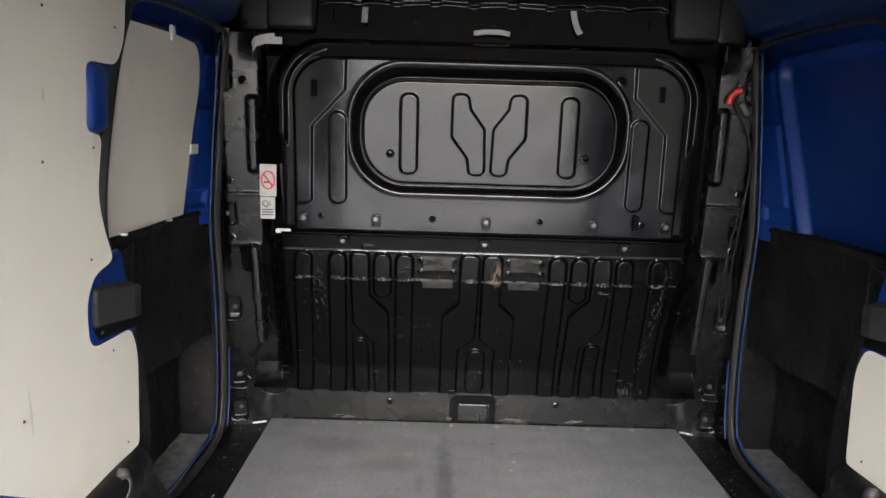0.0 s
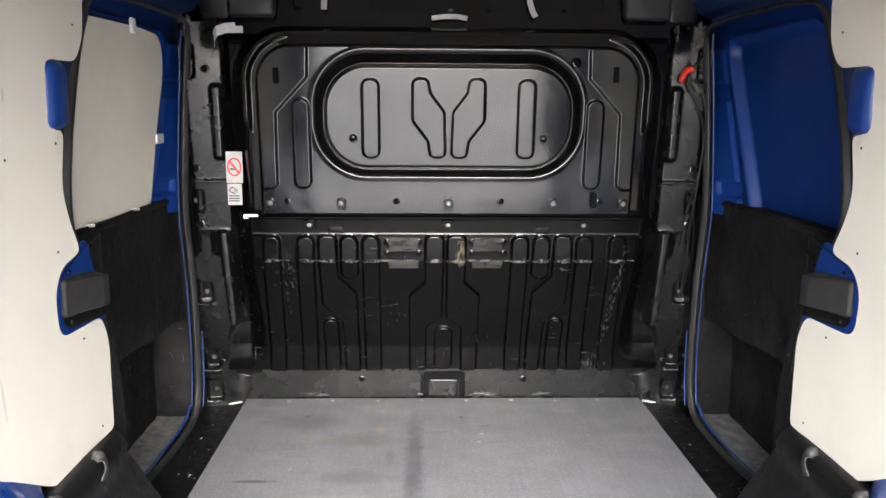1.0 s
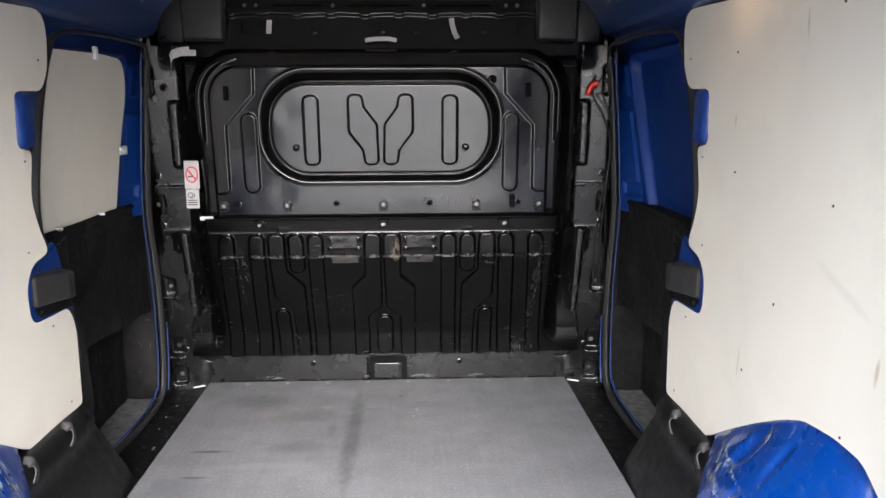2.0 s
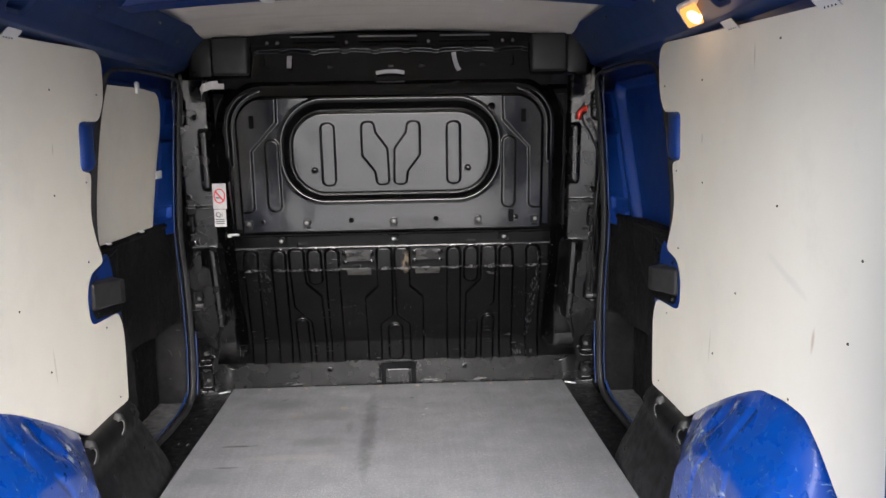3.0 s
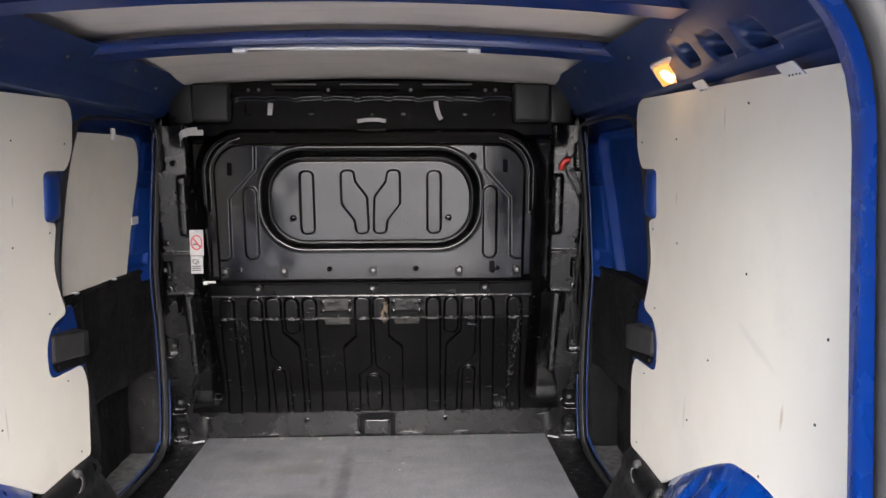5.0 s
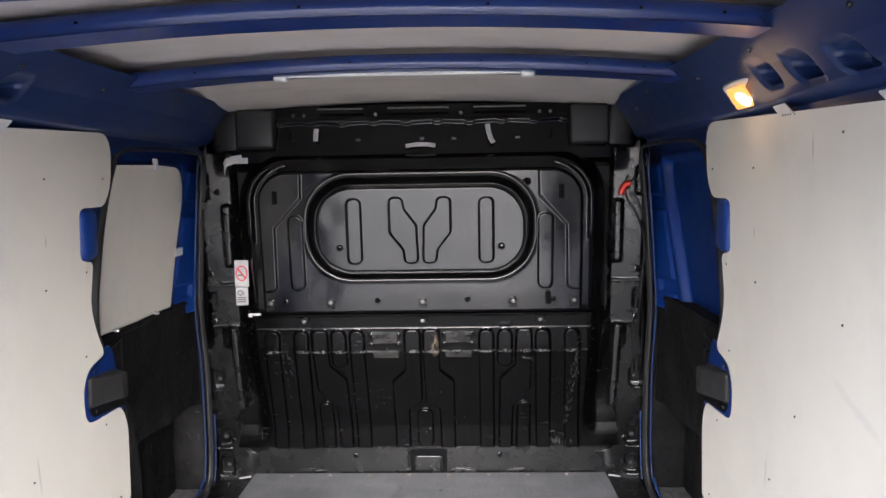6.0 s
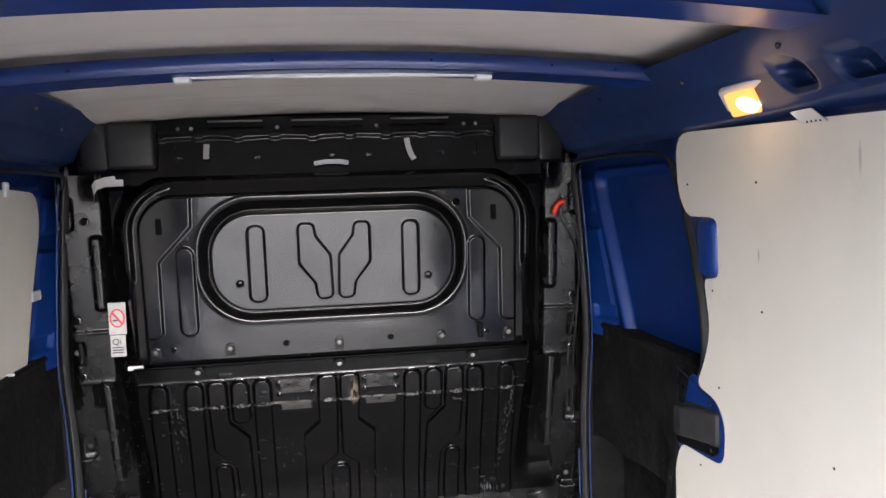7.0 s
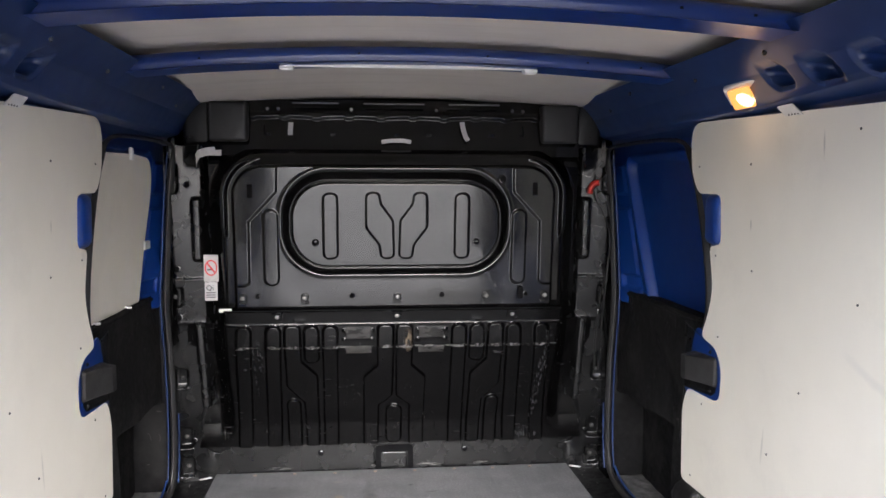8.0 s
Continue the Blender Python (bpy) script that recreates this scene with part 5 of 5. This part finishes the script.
def rear_door():
    """The right rear door, swung open along the van's side."""
    th = root("rear_door", (0.80, 0.20, 0.0), "blue rear door swung open, wet outside", "rear door")
    place = Matrix.Translation((0.82, 0.20, 0)) @ Matrix.Rotation(radians(-102), 4, "Z")
    def put(bm, name, material, label=""):
        bmesh.ops.transform(bm, matrix=place, verts=bm.verts[:])
        return hang(part(name, bm, material, None, label), th)
    put(box_bm(0.0, 0.70, 0.0, 0.03, -0.05, 1.28, 0.012, 3), "outer_skin", BLUE)
    put(box_bm(0.03, 0.66, -0.035, 0.0, 0.02, 1.22, 0.02, 3), "inner_panel", BLUE_DULL)
    put(box_bm(0.08, 0.60, -0.045, -0.035, 0.10, 0.95, 0.004, 2), "door_lining", PLASTIC)
    put(box_bm(0.665, 0.70, -0.05, -0.002, -0.02, 1.25, 0.01, 3), "edge_seal", GREY_PLASTIC)
    return th


rear_door()

# ---- outside ground ----
ground = tagged(part("ground", box_bm(-400, 400, -400, 400, -0.75, -0.62), PAVING), "wet grey paving outside the van", "ground", kind="structure")
hang_shell = root("body_shell", (0, 2.45, 0.6), "dark closed body behind the bulkhead and under the floor", "van body", kind="structure")
hang(part("front_closure", box_bm(-0.93, 0.93, 2.475, 2.50, -0.06, 1.42), BLACK, None), hang_shell)
hang(part("underbody", box_bm(-0.93, 0.93, 0.30, 2.47, -0.30, -0.061), BLUE, None), hang_shell)


# ---- load floor board ----
board = root("load_board", (0, 1.3, -0.012), "grey film-faced plywood load floor, stained and scratched", "floor board")
edge = [(-0.638, 2.396), (-0.641, 1.205), (-0.656, 1.185), (-0.648, 1.16), (-0.648, 0.375), (0.648, 0.375), (0.648, 1.16), (0.656, 1.185), (0.641, 1.205), (0.630, 2.394)]
hang(part("sheet", plate_bm(edge, lambda u, v, d: (u, v, -0.013 + d), 0.013, 0.0015), BOARD, None), board)
for x, y in ((-0.449, 1.227), (0.452, 1.231), (0.457, 0.467), (-0.45, 0.455)):
    ring = bmesh.new()
    bmesh.ops.create_cone(ring, cap_ends=True, segments=24, radius1=0.022, radius2=0.020, depth=0.002, matrix=Matrix.Translation((x, y, 0.001)))
    washer = hang(part("washer", ring, WASHER, None), board)
    bolt(washer, (x, y, 0.0015), 0.006, "z")
for k, x in enumerate((-0.499, -0.361, -0.219, -0.076, 0.066, 0.210, 0.350, 0.488)):
    bolt(board, (x, 2.368 + 0.004 * (k % 2), -0.0056), 0.011, "z", name="screw").data = TAN_SCREW
for x, y in ((0.499, 0.447), (0.62, 0.454), (0.186, 0.562), (-0.091, 0.852), (-0.489, 0.985), (-0.605, 0.549), (-0.606, 0.861), (-0.197, 0.457), (-0.086, 0.448), (0.498, 0.862), (0.616, 0.867), (0.192, 1.002)):
    bolt(board, (x, y, -0.001), 0.005, "z", name="screw")
tie = root("tie_down_plate", (0.40, 0.475, 0.0), "rusty white tie-down plate on the grey board", "tie-down plate")
tie_face = hang(part("plate", plate_bm(round_poly([(0.361, 0.457, 0.01), (0.434, 0.457, 0.01), (0.434, 0.541, 0.01), (0.361, 0.541, 0.01)]), lambda u, v, d: (u, v, d), 0.004, 0.0015), RUST, None), tie)
dome = bmesh.new()
bmesh.ops.create_cone(dome, cap_ends=True, segments=20, radius1=0.022, radius2=0.012, depth=0.008, matrix=Matrix.Translation((0.398, 0.499, 0.008)))
hang(part("boss", dome, RUST, None), tie_face)
strip = tagged(part("threshold_strip", box_bm(0.12, 0.46, 0.377, 0.392, 0.0005, 0.004, 0.001), ALU), "thin aluminium strip on the board's rear edge", "strip")

# ---- lamps and small things ----
lamp = root("cargo_lamp", (0.70, 1.22, 1.2), "lit warm cargo lamp in a white housing", "lamp")
lm = Matrix.Translation((0.685, 1.196, 1.209)) @ Matrix.Rotation(radians(-132), 4, "Y")
hb = box_bm(-0.034, 0.034, -0.088, 0.072, -0.016, 0.003, 0.007, 4)
for v in hb.verts:
    v.co.z -= 0.012 * float(sm(-0.05, -0.088, v.co.y))
    v.co.y -= 0.4 * v.co.x
bmesh.ops.transform(hb, matrix=lm, verts=hb.verts[:])
hang(part("housing", hb, WHITE, None, smooth=True), lamp)
lens_outline = round_poly([(-0.024, -0.030, 0.005), (0.024, -0.049, 0.005), (0.024, 0.042, 0.005), (-0.024, 0.066, 0.005)], 4)
lens = hang(part("lens", plate_bm(lens_outline, lambda u, v, d: tuple(lm @ Vector((u, v, d))), 0.005, 0.002), LAMP_LENS, None, "glowing warm lens"), lamp)
gb = bmesh.new()
bmesh.ops.create_uvsphere(gb, u_segments=20, v_segments=10, radius=1, matrix=lm @ Matrix.Translation((-0.004, -0.004, 0.0035)) @ Matrix.Diagonal((0.020, 0.036, 0.0035, 1)))
hang(part("bulb_glow", gb, LAMP_HOT, None, "white-hot middle of the lens", smooth=True), lens)

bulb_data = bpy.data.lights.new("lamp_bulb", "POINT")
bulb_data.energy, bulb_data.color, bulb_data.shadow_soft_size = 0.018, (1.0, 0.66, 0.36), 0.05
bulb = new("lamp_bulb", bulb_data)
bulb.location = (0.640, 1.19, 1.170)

led = root("strip_light", (0, 1.49, 1.30), "slim white strip light under a roof bow, off", "strip light")
strip_tube = hang(part("tube", box_bm(-0.275, 0.275, 1.485, 1.500, 1.300, 1.309, 0.003, 3), WHITE, None), led)
for s in (-1, 1):
    hang(part("end_cap", box_bm(*sorted((s * 0.272, s * 0.306)), 1.478, 1.506, 1.291, 1.308, 0.006, 3), WHITE, None), strip_tube)


def tape(points, width, label="strip of white cloth tape on black steel"):
    """A thin strip of tape through points on the front wall."""
    V, F = tube(points, 0, profile=[(-width / 2, -0.0006), (width / 2, -0.0006), (width / 2, 0.0006), (-width / 2, 0.0006)], up=(0, 0, 1) if abs(points[0][0] - points[-1][0]) > abs(points[0][2] - points[-1][2]) else (1, 0, 0))
    return tagged(mesh("tape_strip", V, F, TAPE, None, smooth=False), label, "tape", "tape strips")


def hy(z, lift=0.014):
    return 2.205 + (z - 1.12) * 0.28 - lift


tape([(-0.345, hy(1.222), 1.228), (-0.347, hy(1.19), 1.187)], 0.016)
tape([(-0.052, hy(1.168), 1.166), (-0.02, hy(1.172), 1.171), (0.02, hy(1.172), 1.171), (0.045, hy(1.168), 1.166)], 0.013)
tape([(0.215, hy(1.225), 1.234), (0.218, hy(1.2), 1.21), (0.226, hy(1.19), 1.185), (0.234, hy(1.17), 1.172)], 0.016)
tape([(-0.625, 2.15, 1.118), (-0.60, 2.147, 1.126), (-0.555, 2.147, 1.126)], 0.018)

tape([(-0.637, 2.170, 1.088), (-0.634, 2.156, 1.102), (-0.630, 2.149, 1.114), (-0.622, 2.146, 1.124), (-0.600, 2.146, 1.131), (-0.575, 2.150, 1.134)], 0.022, "crumpled white cloth tape hanging off the pillar")
for s in (-1, 1):
    line = [(s * x - 0.006, 2.385 - 0.10 * (x - 0.64), -0.009 + 0.002 * math.sin(x * 90)) for x in np.linspace(0.645, 0.745, 14)]
    V, F = tube(line, 0.0035, sides=8)
    tagged(mesh("sealant_line", V, F, TAPE, None), "pale sealant line along the pillar foot", "sealant", "sealant lines")

sticker = root("warning_sticker", (-0.60, 2.19, 0.75), "white no-smoking sticker with a small label below", "sticker")
hang(part("upper_label", box_bm(-0.628, -0.582, 2.203, 2.2045, 0.712, 0.80), TAPE, None), sticker)
hang(part("lower_label", box_bm(-0.626, -0.586, 2.2025, 2.204, 0.650, 0.710), TAPE, None), sticker)
ringp = [(-0.605 + 0.018 * math.cos(a), 2.2025, 0.757 + 0.024 * math.sin(a)) for a in np.linspace(0, 2 * math.pi, 28, endpoint=False)]
V, F = tube(ringp, 0, profile=[(-0.0006, -0.0022), (-0.0006, 0.0022), (0.0006, 0.0022), (0.0006, -0.0022)], closed=True, up=(0, 1, 0))
hang(mesh("red_ring", V, F, RED_INK, None, smooth=False), sticker)
slash = plate_bm([(-0.016, 0.016), (-0.012, 0.02), (0.016, -0.016), (0.012, -0.02)], lambda u, v, d: (-0.605 + u, 2.2018 - d, 0.757 + v), 0.0004)
hang(part("red_slash", slash, RED_INK, None), sticker)
hang(part("cigarette_bar", plate_bm([(-0.012, -0.004), (-0.012, -0.008), (0.004, -0.008), (0.004, -0.004)], lambda u, v, d: (-0.605 + u, 2.2022 - d, 0.757 + v), 0.0004), INK, None), sticker)
txt = bpy.data.curves.new("letters", "FONT")
txt.body, txt.size, txt.extrude = "Qi", 0.024, 0.0002
tob = new("letters_curve", txt)
bpy.context.view_layer.update()
tme = bpy.data.meshes.new_from_object(tob.evaluated_get(bpy.context.evaluated_depsgraph_get()))
bpy.data.objects.remove(tob)
tme.materials.clear()
tme.materials.append(INK)
let = new("letters", tme)
let.parent = sticker
let.matrix_basis = Matrix.Translation(Vector((-0.622, 2.2018, 0.684)) - sticker.location) @ pose(0, 0, 0, 90)
for k in range(3):
    hang(part("print_bar", box_bm(-0.622, -0.592, 2.2018, 2.2024, 0.674 - 0.007 * k, 0.677 - 0.007 * k), INK, None), sticker)

# white plug at the end of the flange strip
tagged(part("white_plug", box_bm(-0.575, -0.535, 2.155, 2.168, 0.617, 0.629, 0.003), WHITE), "white plastic end plug on the bulkhead seam", "plug")

harness = root("cable_harness", (0.69, 2.2, 0.9), "black cable harness with a red connector on the pillar", "cable harness")
def on_pillar(x, z, lift=0.008):
    return (x, float(pillar_y(np.array([x]), np.array([z]))[0]) - lift, z)


paths = [[(0.665, 1.06), (0.655, 1.03), (0.66, 0.98), (0.69, 0.94), (0.722, 0.86), (0.722, 0.76), (0.705, 0.64), (0.695, 0.50), (0.705, 0.38)], [(0.69, 0.985), (0.715, 0.93), (0.732, 0.83), (0.715, 0.72), (0.712, 0.60), (0.715, 0.47), (0.718, 0.37)], [(0.70, 1.07), (0.68, 1.045), (0.66, 1.02)]]
for p in paths:
    hang(tube_part("cable", [on_pillar(*q, 0.026 if 0.7 < q[1] < 1.0 else 0.012) for q in p], 0.0034, RUBBER, None, sides=8, smooth_n=3), harness)
V, F = tube([on_pillar(0.672, 1.035, 0.02), on_pillar(0.655, 1.032, 0.02), on_pillar(0.645, 1.016, 0.02), on_pillar(0.643, 0.998, 0.02)], 0.010, smooth_n=2, sides=10)
hang(mesh("connector", V, F, RED, None, "red plastic connector"), harness)
V, F = tube([on_pillar(0.672, 1.0, 0.03), on_pillar(0.692, 0.972, 0.03)], 0.008, sides=10)
hang(mesh("socket", V, F, GREY_PLASTIC, None), harness)


def floor_grit():
    """Small pale crumbs lying on the bare floor beside the board."""
    rng = random.Random(11)
    bm = bmesh.new()
    for k in range(100):
        side = rng.choice((-1, 1))
        x, y = side * rng.uniform(0.652, 0.752) - 0.004, 2.37 - 0.95 * rng.random() ** 1.4
        r = 0.0008 + 0.0020 * rng.random() ** 3
        m = Matrix.Translation((x, y, -0.0135 + r * 0.3)) @ Matrix.Rotation(rng.uniform(0, 6), 4, "Z") @ Matrix.Diagonal((r * rng.uniform(0.8, 2.0), r, r * 0.55, 1))
        bmesh.ops.create_icosphere(bm, subdivisions=1, radius=1, matrix=m)
    return tagged(part("grit", bm, TAN_GRIT), "pale crumbs of grit on the black floor", "grit", kind="stuff")


floor_grit()
